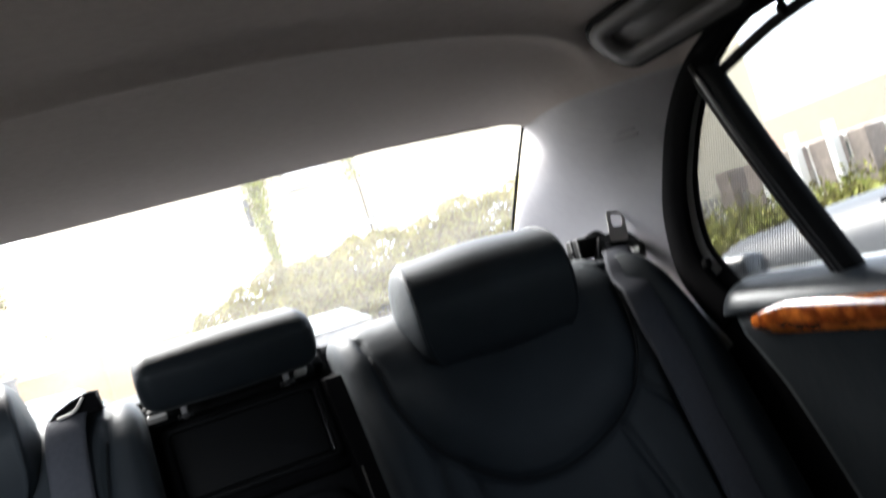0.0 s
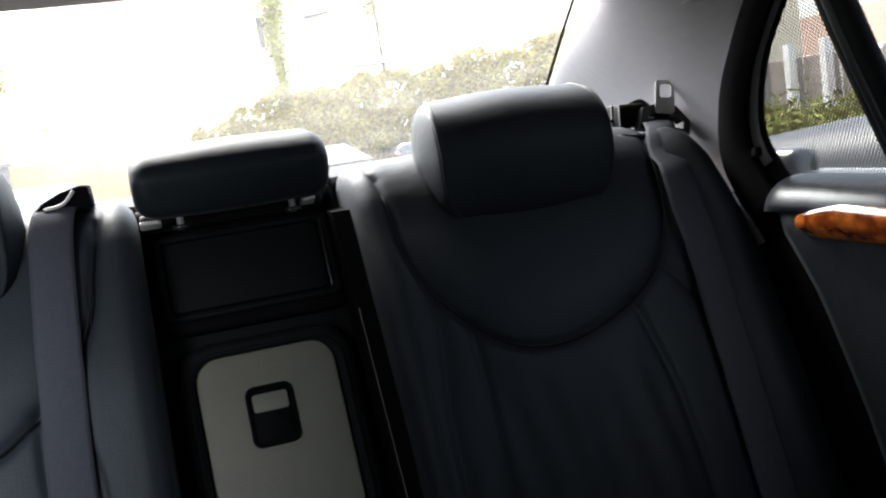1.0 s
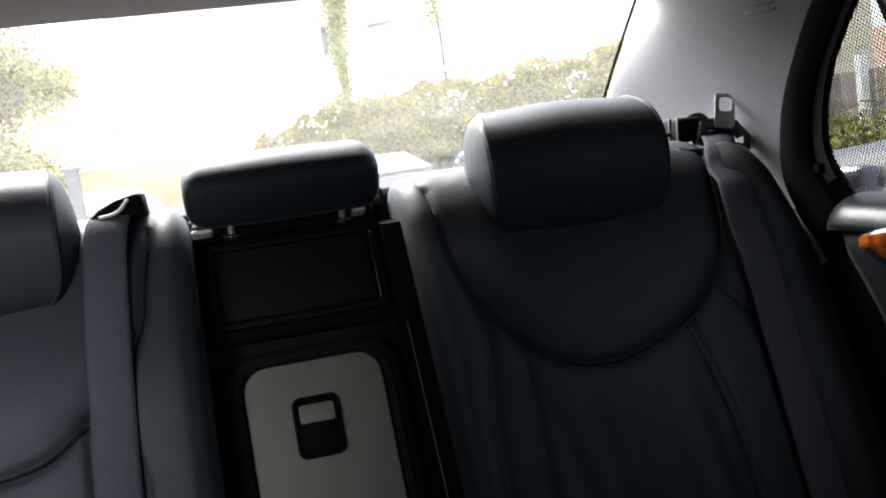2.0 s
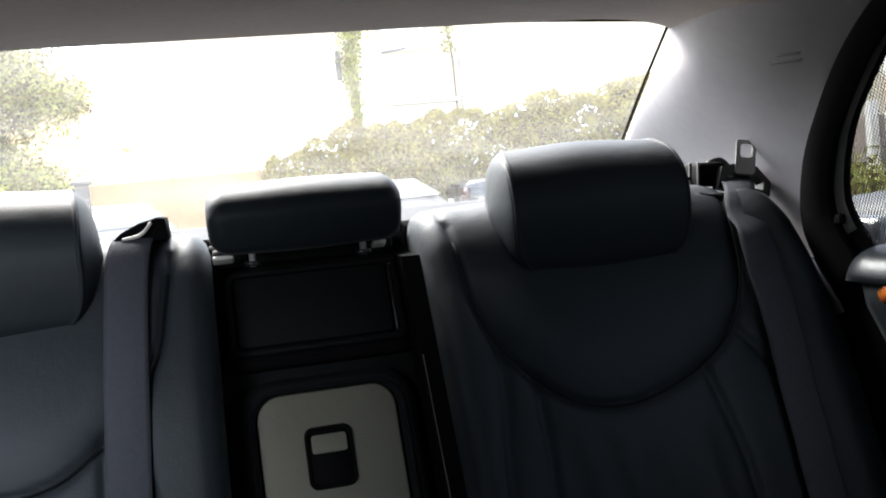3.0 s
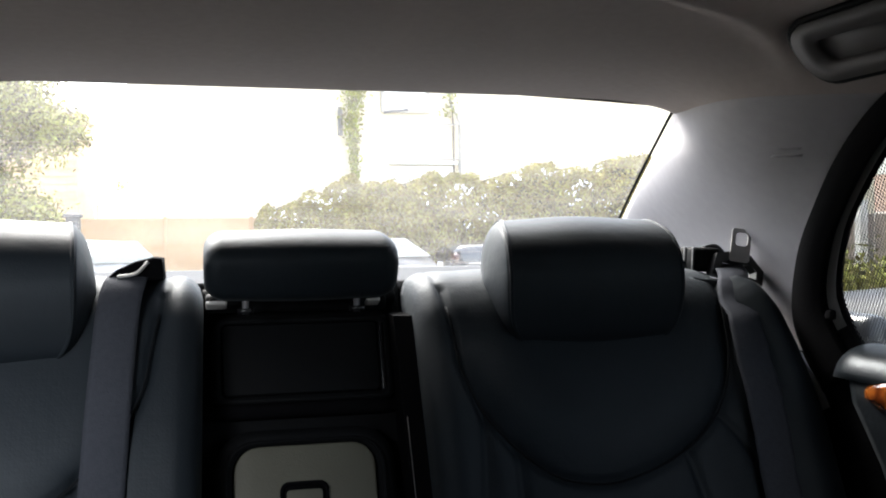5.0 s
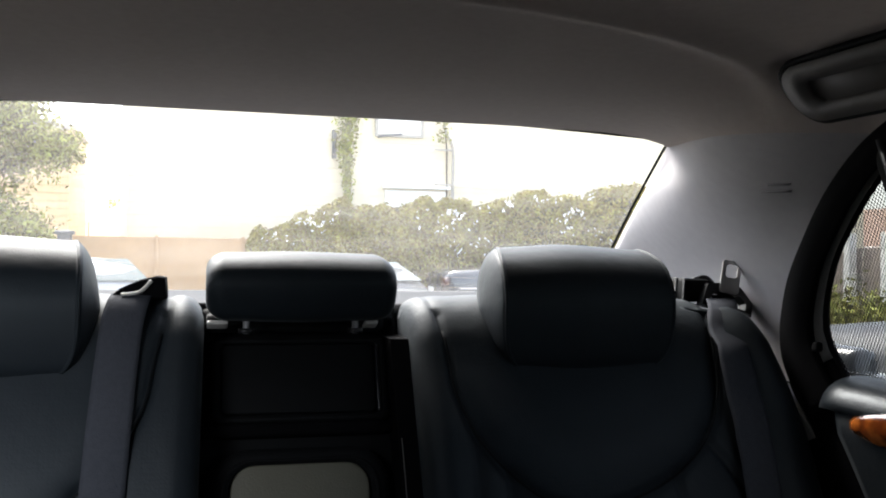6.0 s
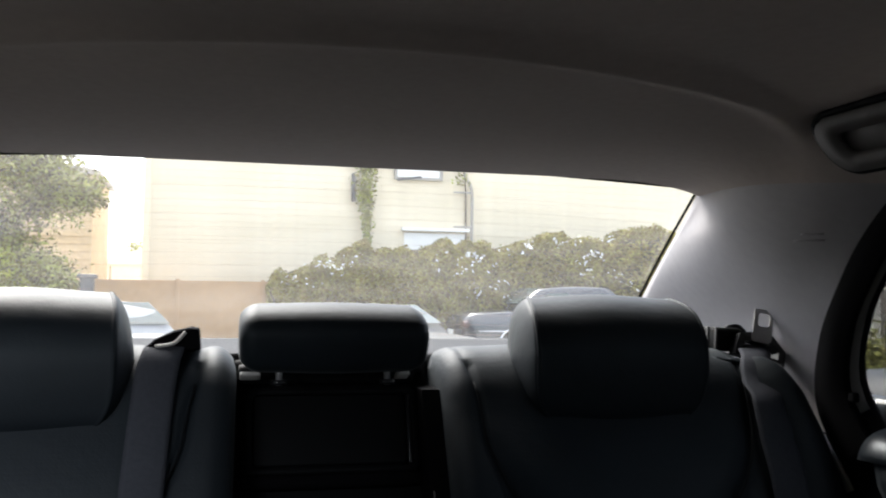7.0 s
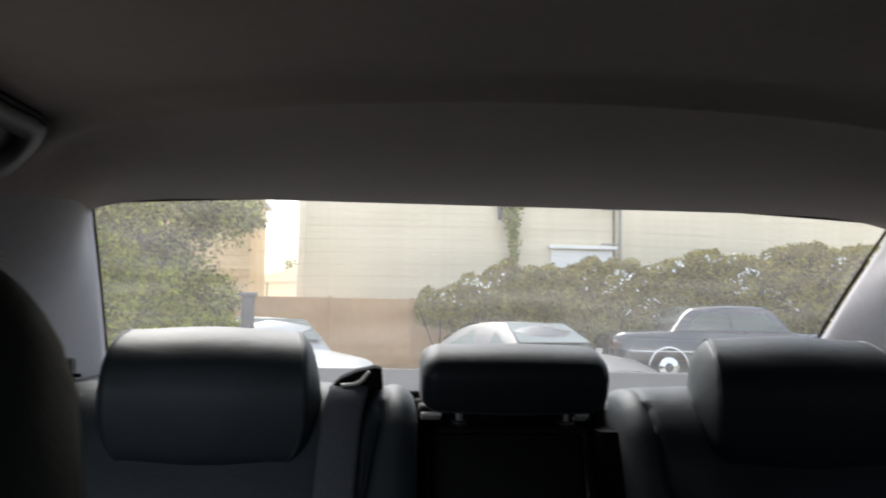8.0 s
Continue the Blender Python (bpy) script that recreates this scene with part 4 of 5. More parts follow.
# ---- outside ----
ASPHALT = mat("worn_concrete", (0.36, 0.352, 0.335), 0.9, vary=0.3, scale=60, bump=0.6, bump_scale=90, patch=0.4)
CREAM_WALL = mat("cream_board", (0.72, 0.63, 0.47), 0.8, vary=0.08, scale=6, bump=0.2, bump_scale=60, patch=0.6)
FENCE = mat("tan_fence", (0.44, 0.28, 0.15), 0.85, vary=0.12, scale=8, bump=0.3, bump_scale=50, patch=0.8)
WHITE = mat("white_paint", (0.8, 0.79, 0.76), 0.6, vary=0.05, bump=0.1)
DARK_METAL = mat("dark_metal", (0.05, 0.05, 0.055), 0.5, bump=0.1)
PIPE = mat("grey_pipe", (0.32, 0.30, 0.27), 0.6, bump=0.1)
HEDGE_LEAF = leaf_mat("hedge_leaf", (0.25, 0.21, 0.065), 0.36)
HEDGE_SHADE = mat("hedge_shade", (0.075, 0.06, 0.025), 0.9, vary=0.5, scale=12, bump=0.6, bump_scale=20)
TREE_LEAF = leaf_mat("tree_leaf", (0.24, 0.24, 0.035), 0.6)
DARK_LEAF = leaf_mat("dark_leaf", (0.20, 0.19, 0.05), 0.7)
FLOWER = leaf_mat("white_flower", (0.8, 0.8, 0.76), 0.1)
LILAC = leaf_mat("lilac_flower", (0.30, 0.24, 0.42), 0.3)
BARK = mat("bark", (0.09, 0.065, 0.045), 0.9, vary=0.4, scale=20, bump=0.8, bump_scale=40)
ROOF_TILE = mat("terracotta", (0.20, 0.125, 0.085), 0.8, vary=0.25, scale=10, bump=0.3, bump_scale=30)
BRICK = mat("brown_brick", (0.27, 0.225, 0.195), 0.85, vary=0.25, scale=12, bump=0.4, bump_scale=60)
TYRE = mat("tyre", (0.02, 0.02, 0.02), 0.85, bump=0.3, bump_scale=100)
CAR_GLASS = mat("car_glass", (0.07, 0.09, 0.085), 0.08, coat=0.15, spec=0.35, bump=0, vary=0.05)
LAMP = mat("lamp_lens", (0.8, 0.8, 0.8), 0.08, coat=1.0, bump=0, vary=0.05)
TAIL = mat("tail_lens", (0.06, 0.012, 0.01), 0.15, coat=1.0, bump=0, vary=0.05)
NAVY = mat("navy_paint", (0.012, 0.017, 0.028), 0.25, coat=1.0, bump=0, vary=0.1)
PALE = mat("pale_silver_paint", (0.24, 0.25, 0.26), 0.35, coat=0.3, bump=0, vary=0.04)
GREY_PAINT = mat("grey_paint", (0.045, 0.048, 0.053), 0.40, coat=0.05, bump=0, vary=0.06)


def ground_height(x, y):
    dip = step(7.0, 9.5, y) * (1 - step(14.6, 15.05, y))
    return -0.32 * dip


def sheet_ground():
    gx = np.unique(np.concatenate([np.linspace(-40, 60, 60), np.linspace(-400, 400, 20)]))
    gy = np.unique(np.concatenate([np.linspace(-10, 30, 90), np.linspace(-400, 700, 24)]))
    X, Y = np.meshgrid(gx, gy)
    return sheet(np.stack([X, Y, ground_height(X, Y)], -1))


part("ground", sheet_ground(), ASPHALT, label="pale worn concrete of the parking yard", category="ground", kind="structure")


def leaves(points, size, seed):
    """Small folded leaves, one at each point."""
    rng = np.random.default_rng(seed)
    p = np.asarray(points, float)
    n = len(p)
    a = rng.normal(size=(n, 3))
    a /= np.linalg.norm(a, axis=1, keepdims=True)
    b = rng.normal(size=(n, 3))
    b -= (a * b).sum(1, keepdims=True) * a
    b /= np.linalg.norm(b, axis=1, keepdims=True)
    c = np.cross(a, b)
    s = (size * rng.uniform(0.6, 1.35, n))[:, None]
    v = np.stack([p - a * s, p + b * s * 0.42 + c * s * 0.12, p + a * s, p - b * s * 0.42 + c * s * 0.12], 1).reshape(-1, 3)
    f = np.arange(n * 4).reshape(n, 4)
    me = bpy.data.meshes.new("leaves")
    me.vertices.add(n * 4)
    me.vertices.foreach_set("co", v.ravel())
    me.loops.add(n * 6)
    tri = np.stack([f[:, 0], f[:, 1], f[:, 2], f[:, 0], f[:, 2], f[:, 3]], 1).ravel()
    me.loops.foreach_set("vertex_index", tri)
    me.polygons.add(n * 2)
    me.polygons.foreach_set("loop_start", np.arange(0, n * 6, 3))
    me.update(calc_edges=True)
    return me


# hedge along the back of the yard
HEDGE_X = [0.75, 1.0, 1.46, 2.35, 3.7, 4.85, 6.6, 8.4, 9.6, 12.0, 16.0]
HEDGE_TOP = [1.30, 1.62, 1.86, 2.08, 2.22, 2.24, 2.42, 2.60, 2.74, 2.9, 3.0]
HEDGE_LOW = [1.05, 0.98, 0.90, 0.80, 0.60, 0.45, 0.3, 0.2, 0.1, 0.0, 0.0]


def hedge():
    h = empty("hedge", "tall clipped green hedge with small white flowers", "hedge")
    rng = np.random.default_rng(3)
    n = 64000
    x = 0.75 + (rng.beta(1.0, 1.35, n)) * 9.6
    top = np.interp(x, HEDGE_X, HEDGE_TOP)
    low = np.interp(x, HEDGE_X, HEDGE_LOW)
    lump = 0.10 * np.sin(x * 3.1) + 0.07 * np.sin(x * 7.7 + 1) + 0.05 * np.sin(x * 15.0)
    v = rng.random(n)
    face = rng.random(n) < 0.62
    z = np.where(face, low + (top + lump - low) * v ** 0.9, top + lump - 0.10 * rng.random(n))
    swell = 0.22 * np.sin(np.pi * np.clip((z - low) / (top - low), 0, 1)) + 0.07 * np.sin(x * 5 + z * 6) + 0.06 * np.sin(x * 11 - z * 9)
    y = np.where(face, 16.9 - swell + 0.12 * rng.random(n), 16.85 + 0.9 * rng.random(n))
    z += rng.normal(0, 0.03, n)
    part("foliage", leaves(np.stack([x, y, z], 1), 0.040, 5), HEDGE_LEAF, h, kind="stuff", smooth=False)
    # dark sheet behind the leaves: the shade inside is put into its colour
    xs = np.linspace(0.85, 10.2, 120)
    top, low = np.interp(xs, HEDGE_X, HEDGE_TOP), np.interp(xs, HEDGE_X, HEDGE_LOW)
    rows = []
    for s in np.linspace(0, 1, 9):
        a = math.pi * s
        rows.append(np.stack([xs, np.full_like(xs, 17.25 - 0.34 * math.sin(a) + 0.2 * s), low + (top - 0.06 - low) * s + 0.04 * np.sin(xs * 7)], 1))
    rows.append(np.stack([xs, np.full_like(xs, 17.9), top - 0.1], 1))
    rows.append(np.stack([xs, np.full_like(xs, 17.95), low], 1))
    part("shaded_inside", sheet(rows), HEDGE_SHADE, h, "dark sheet standing in for the shaded inside")
    # white flowers in loose bunches
    pts = []
    for _ in range(34):
        fx = 1.0 + 9 * rng.random()
        t_, l_ = np.interp(fx, HEDGE_X, HEDGE_TOP), np.interp(fx, HEDGE_X, HEDGE_LOW)
        fz = t_ - (t_ - l_) * 0.55 * rng.random() ** 1.5
        for _ in range(rng.integers(3, 12)):
            pts.append((fx + rng.normal(0, 0.09), 16.62 + rng.normal(0, 0.03), fz + rng.normal(0, 0.07)))
    part("flowers", leaves(pts, 0.045, 8), FLOWER, h, "small white flowers", kind="stuff", smooth=False)
    # bare twigs under the foliage
    tw = bmesh.new()
    for _ in range(160):
        fx = 1.2 + 9 * rng.random()
        l_ = np.interp(fx, HEDGE_X, HEDGE_LOW)
        m_ = tube([(fx, 16.75 + 0.2 * rng.random(), -0.05), (fx + rng.normal(0, 0.12), 16.7 + 0.2 * rng.random(), 0.5 * l_), (fx + rng.normal(0, 0.2), 16.8, l_ + 0.35)], 0.012, 4)
        tw.from_mesh(m_)
        bpy.data.meshes.remove(m_)
    part("twigs", tw, BARK, h, "bare brown twigs", kind="stuff")


hedge()

# tan panel fence
fence = empty("fence", "tan panelled boundary fence", "fence")
for k in range(6):
    x0 = -7.4 + 1.62 * k
    part("panel", box(1.60, 0.05, 1.5, (x0 + 0.8, 17.5, 0.74), 0.008), FENCE, fence, smooth=False)
    part("post", box(0.07, 0.09, 1.53, (x0 - 0.01, 17.47, 0.755), 0.008), FENCE, fence, smooth=False)
part("rail", box(9.8, 0.03, 0.06, (-2.5, 17.462, 0.2), 0.006), FENCE, fence, smooth=False)

# big cream building with boards
bld = empty("building", "cream weatherboarded building behind the hedge", "building")
part("wall", box(18.0, 6.0, 5.1, (7.38, 22.2, 2.55)), CREAM_WALL, bld, smooth=False)
part("roof", box(18.6, 6.6, 0.22, (7.4, 22.2, 5.2), 0.03), PIPE, bld, smooth=False)
board = box(18.0, 0.03, 0.153, (0, 0, 0), 0.0)
for v_ in board.verts:
    if v_.co.z > 0 and v_.co.y < 0:
        v_.co.y += 0.003
board_mesh = bpy.data.meshes.new("board")
board.to_mesh(board_mesh)
board.free()
board_mesh.materials.append(CREAM_WALL)
for k in range(32):
    b_ = part("board", board_mesh, None, bld, smooth=False)
    b_.location = (7.38, 19.18, 0.08 + 0.155 * k)
part("corner_trim", box(0.14, 0.14, 5.0, (-1.66, 19.17, 2.5), 0.01), CREAM_WALL, bld, smooth=False)
win = part("window", ring_prism(round_rect(1.1, 1.2, 0.01, 1), round_rect(0.98, 1.08, 0.01, 1), 0.08, (4.15, 19.06, 4.45)), PIPE, bld, "grey-framed upper window", smooth=False)
# white paint on this pane takes the place of the sky's reflection
part("pane", box(1.0, 0.02, 1.1, (4.15, 19.12, 4.45)), WHITE, win, "pane coloured white for the reflected sky", smooth=False)
part("awning_sash", box(0.55, 0.04, 0.05, (3.86, 18.72, 3.83), 0.006, turn=pose(0, 0, 0, 0, -8, 0)), DARK_METAL, win, smooth=False)
part("ledge", box(1.55, 0.14, 0.075, (4.55, 19.08, 2.74), 0.01), WHITE, bld, "white painted ledge", smooth=False)
lower = part("window", box(1.42, 0.06, 0.5, (4.55, 19.14, 2.42), 0.01), WHITE, bld, "white-painted lower window panel", smooth=False)
part("wall_lamp", box(0.10, 0.10, 0.62, (2.68, 19.02, 3.62), 0.02), DARK_METAL, bld, "narrow dark wall lamp", smooth=False)
pipe = empty("drain_pipe", "grey drain pipe with brackets on the building", "pipe")
part("pipe", tube(smooth_line([(5.39, 19.05, 0.0), (5.38, 19.05, 2.3), (5.38, 19.05, 3.6), (5.30, 19.05, 3.85), (5.18, 19.05, 4.1), (5.16, 19.05, 5.0)], 30), 0.035, 8), PIPE, pipe)
for z in (2.82, 3.60):
    part("bracket", box(0.42, 0.05, 0.035, (5.16, 19.03, z), 0.006), PIPE, pipe, smooth=False)

# creeper hanging down the wall
rng = np.random.default_rng(21)
pts = []
for _ in range(2600):
    z = 2.0 + 3.0 * rng.random() ** 0.9
    w = np.interp(z, [2.0, 2.3, 3.0, 3.6, 4.4, 6.5], [0.04, 0.06, 0.13, 0.20, 0.24, 0.3])
    c = np.interp(z, [2.0, 2.6, 3.4, 4.2, 6.5], [2.98, 2.98, 2.92, 2.98, 3.0])
    pts.append((c + w * rng.normal(0, 0.5), 18.98 - 0.12 * rng.random(), z))
creeper = empty("creeper", "green creeper climbing the cream wall", "climbing plant")
part("foliage", leaves(pts, 0.05, 4), TREE_LEAF, creeper, kind="stuff", smooth=False)
part("stem", tube(smooth_line([(2.98, 19.1, 0.0), (2.98, 19.08, 2.4), (2.92, 19.08, 3.4), (3.0, 19.08, 5.0)], 16), 0.03, 6), BARK, creeper)
pts = [(5.12 + rng.normal(0, 0.10), 18.95, 3.75 + 1.2 * rng.random()) for _ in range(260)]
creeper2 = empty("creeper", "small green creeper beside the drain pipe", "climbing plant")
part("foliage", leaves(pts, 0.05, 14), TREE_LEAF, creeper2, kind="stuff", smooth=False)
part("stem", tube([(5.27, 19.1, 0.0), (5.25, 19.1, 3.6), (5.12, 19.08, 5.0)], 0.02, 5), BARK, creeper2)

# low white house with a far bush
far = empty("house", "low white outbuilding beyond the fence", "house")
part("wall", box(6.0, 4.0, 2.1, (-3.4, 29.0, 1.05)), WHITE, far, smooth=False)
part("roof", prism([(-3.2, 2.1), (3.2, 2.1), (3.2, 2.88), (1.4, 2.30), (-3.2, 2.14)], 4.2, (-4.6, 26.9, 0)), WHITE, far, smooth=False)
for k in range(3):
    part("cladding_joint", box(0.04, 0.02, 2.0, (-4.3 + 0.55 * k * 2, 26.99, 1.05)), PIPE, far, smooth=False)


TAN_BOARD = mat("tan_board", (0.55, 0.42, 0.25), 0.8, vary=0.15, scale=6, bump=0.2, bump_scale=60, patch=0.8)
tan_house = empty("house", "tan clapboard house behind the leafy tree", "house")
part("wall", box(6.0, 3.4, 4.1, (-6.16, 24.2, 2.05)), TAN_BOARD, tan_house, smooth=False)
part("roof", prism([(-3.2, 4.1), (3.15, 4.1), (3.15, 4.2), (-3.2, 5.3)], 3.8, (-6.16, 22.3, 0)), PIPE, tan_house, smooth=False)
clap = box(6.02, 0.03, 0.17, (0, 0, 0))
for v_ in clap.verts:
    v_.co.y += 0.02 * (v_.co.z > 0)
clap_mesh = bpy.data.meshes.new("board")
clap.to_mesh(clap_mesh)
clap.free()
clap_mesh.materials.append(TAN_BOARD)
for k in range(22):
    part("board", clap_mesh, None, tan_house, smooth=False).location = (-6.16, 22.47, 0.10 + 0.185 * k)


def tree(name, label, base, height, spread, crown_low, count, leaf, leaf_size, seed, accent=None, clump=1.0, reach_x=None):
    """A tapered trunk that forks into limbs, with leaves in clumps round the limbs' ends."""
    r = np.random.default_rng(seed)
    t = empty(name, label, "tree")
    bx, by, bz = base
    trunk = smooth_line([(bx, by, bz - 0.1), (bx + 0.06, by, bz + 0.35 * height), (bx - 0.05, by + 0.05, bz + 0.6 * height), (bx, by, bz + 0.85 * height)], 14)
    tk = part("trunk", tube(trunk, 0.16 * height / 5, 9, taper=np.linspace(1, 0.25, 14)), BARK, t)
    pts, extra = [], []
    for k in range(26):
        a, f = r.uniform(0, 2 * math.pi), r.uniform(0.15, 0.85)
        root = trunk[int(f * 13)]
        reach = spread * r.uniform(0.55, 1.0) * (1.1 - 0.4 * abs(f - 0.55))
        tip = root + np.array([math.cos(a) * reach, math.sin(a) * reach, height * r.uniform(-0.08, 0.22)])
        tip[2] = max(tip[2], bz + crown_low)
        mid = (root + tip) / 2 + np.array([0, 0, 0.12 * height * r.uniform(0, 1)])
        if k < 16:
            part("limb", tube(smooth_line([root, mid, tip], 8), 0.045 * height / 5, 6, taper=np.linspace(1, 0.25, 8)), BARK, tk)
        for c in (mid, tip, (mid + tip) / 2, tip + r.normal(0, 0.3, 3)):
            n = int(count / 104)
            q = c + r.normal(0, 1, (n, 3)) * np.array([0.30, 0.30, 0.20]) * spread / 1.8 * clump
            pts.append(q)
            if accent and c[2] > bz + 0.55 * height:
                extra.append(c + r.normal(0, 0.2, (6, 3)))
    pts = np.concatenate(pts)
    if reach_x:
        # the crown leans away from the yard lower down
        edge = np.interp(pts[:, 2], reach_x[0], reach_x[1]) + 0.16 * np.sin(pts[:, 2] * 11) * np.sin(pts[:, 1] * 5) + r.normal(0, 0.05, len(pts))
        pts = pts[pts[:, 0] < edge]
    part("crown", leaves(pts, leaf_size, seed + 1), leaf, t, kind="stuff", smooth=False)
    if accent and extra:
        part("blossom", leaves(np.concatenate(extra), leaf_size, seed + 2), accent, t, "lilac blossom", kind="stuff", smooth=False)


CROWN_EDGE = [[1.2, 1.9, 2.4, 2.8, 3.1, 3.5, 4.5], [-2.1, -2.15, -2.15, -2.05, -1.75, -1.65, -1.6]]
tree("tree", "leafy olive-green tree with lilac blossom beside the fence", (-3.7, 13.2, -0.32), 5.6, 1.65, 1.7, 70000, DARK_LEAF, 0.046, 31, LILAC, 0.8, CROWN_EDGE)
tree("tree", "dark green tree behind the yard", (-5.0, 15.5, 0.0), 6.5, 2.4, 1.0, 30000, DARK_LEAF, 0.06, 47, LILAC, 0.8, [[1.0, 2.0, 3.0, 4.0], [-2.7, -2.75, -2.6, -2.2]])


def bush(label, spots, count, seed):
    """A rounded shrub: woody stems and leaves in uneven lobes."""
    r = np.random.default_rng(seed)
    t = empty("bush", label, "bush")
    x0, y0, z0 = spots[0][:3]
    stems = bmesh.new()
    pts = []
    for x, y, z, rad in spots:
        m_ = tube(smooth_line([(x0, y0, z0 - 0.9), ((x + x0) / 2, (y + y0) / 2, (z + z0) / 2 - 0.3), (x, y, z)], 6), 0.03, 5, taper=np.linspace(1, 0.3, 6))
        stems.from_mesh(m_)
        bpy.data.meshes.remove(m_)
        d = r.normal(size=(count, 3))
        d /= np.linalg.norm(d, axis=1, keepdims=True)
        lump = 1 + 0.16 * np.sin(d[:, 0] * 9 + x) * np.sin(d[:, 2] * 8 + y) + 0.08 * r.normal(size=count)
        pts.append(np.array([x, y, z]) + d * (rad * (0.55 + 0.45 * r.random(count) ** 0.4) * lump)[:, None])
    part("stems", stems, BARK, t)
    part("foliage", leaves(np.concatenate(pts), 0.040, seed + 1), TREE_LEAF, t, kind="stuff", smooth=False)


bush("yellow-green bush at the edge of the yard", [(-3.5, 12.0, 0.6, 0.75), (-2.9, 12.1, 0.75, 0.6), (-2.35, 12.3, 0.65, 0.5), (-3.2, 12.3, 1.25, 0.6), (-4.0, 12.2, 1.1, 0.8), (-3.9, 12.1, 1.75, 0.55), (-2.2, 12.2, 0.3, 0.45)], 5200, 91)
tree("tree", "small pale tree beyond the white outbuilding", (-2.6, 32.0, 0.0), 3.3, 0.85, 2.2, 5000, DARK_LEAF, 0.08, 53)


# ---- parked cars ----
def car(label, paint, length, width, deck, cabin, wheels, classic=False):
    """A car along x, its nose at +x. deck: outline of the lower body's top as (x, z); cabin: four points (x, z)
    from the rear foot over the roof to the windscreen's foot; wheels: the axles' x."""
    c = empty("car", label, "car", "parked cars")
    xs = np.linspace(-length / 2, length / 2, 60)
    top = np.interp(xs, [p[0] for p in deck], [p[1] for p in deck])
    plan = (width / 2) * (1 - 0.10 * np.abs(2 * xs / length) ** 6)
    rows = []
    for x, z, h in zip(xs, top, plan):
        end = min(1.0, 0.75 + (length / 2 - abs(x)) * 2.2)
        sec = [(-h * 0.90, 0.20), (-h * 0.985 * end, 0.34), (-h * end, 0.55), (-h * 0.985 * end, z - 0.12), (-h * 0.95 * end, z - 0.04), (-h * 0.82 * end, z), (-h * 0.4 * end, z + 0.02), (0, z + 0.025)]
        sec += [(-a, b) for a, b in sec[-2::-1]]
        rows.append([(x, a, b) for a, b in sec])
    body = part("body", sheet(rows), paint, c)
    for k, r_ in ((0, rows[0]), (1, rows[-1])):
        part("end_panel", raw(r_, [list(range(len(r_)))[:: 1 if k else -1]]), paint, body)
    (x0, z0), (x1, z1), (x2, z2), (x3, z3) = cabin
    def cab(inset, lift):
        rows_ = []
        for s in np.linspace(0, 1, 19):
            if s < 0.3:
                f = s / 0.3
                x, z = x0 + (x1 - x0) * f, z0 + (z1 - z0) * math.sin(f * math.pi / 2)
            elif s < 0.7:
                f = (s - 0.3) / 0.4
                x, z = x1 + (x2 - x1) * f, z1 + (z2 - z1) * f + 0.03 * math.sin(math.pi * f)
            else:
                f = (s - 0.7) / 0.3
                x, z = x2 + (x3 - x2) * f, z3 + (z2 - z3) * math.cos(f * math.pi / 2)
            foot = width / 2 * 0.93
            hw = foot - (0.13 + 0.05 * (not classic)) * min(1, (z - z0) / max(z1 - z0, 0.01))
            base = np.interp(x, [p[0] for p in deck], [p[1] for p in deck]) - 0.02
            z = max(z, base)
            rows_.append([(x, -foot - inset, base), (x, -hw - inset, z - 0.05 + lift), (x, -hw * 0.9, z + lift), (x, 0, z + 0.02 + lift), (x, hw * 0.9, z + lift), (x, hw + inset, z - 0.05 + lift), (x, foot + inset, base)])
        return rows_
    part("cabin", sheet(cab(0, 0)), paint, c)
    # side windows, windscreen and rear screen, a little proud of the cabin
    for side in (-1, 1):
        foot, hw = width / 2 * 0.93, width / 2 * 0.93 - (0.13 + 0.05 * (not classic))
        zb = z0 + 0.03
        cut = [(x0 + 0.30 * (x1 - x0) + 0.10, zb), (x1 + 0.08, z1 - 0.09), ((x1 + x2) / 2 - 0.04, z1 - 0.075), ((x1 + x2) / 2 - 0.04, zb)]
        cut2 = [((x1 + x2) / 2 + 0.04, zb), ((x1 + x2) / 2 + 0.04, z1 - 0.075), (x2 - 0.06, z2 - 0.09), (x3 - 0.30 * (x3 - x2) - 0.06, zb)]
        for q in (cut, cut2):
            v = []
            for x, z in q:
                f = min(1, max(0, (z - z0 + 0.02) / (z1 - 0.03 - z0)))
                v.append((x, side * (foot - (foot - hw) * f + 0.012), z))
            part("side_window", raw(v, [[0, 1, 2, 3] if side < 0 else [3, 2, 1, 0]]), CAR_GLASS, c, smooth=False)
    for (xa, za), (xb, zb) in (((x0, z0), (x1, z1)), ((x3, z3), (x2, z2))):
        v = []
        for f, wide in ((0.18, 0.80), (0.86, 0.68)):
            x = xa + (xb - xa) * f
            z = za + (zb - za) * math.sin(f * math.pi / 2)
            out = 0.02 if xb < xa else -0.02
            v += [(x + out, -width / 2 * wide, z + 0.03), (x + out, width / 2 * wide, z + 0.03)]
        part("windscreen", raw(v, [[0, 1, 3, 2]]), CAR_GLASS, c, smooth=False)
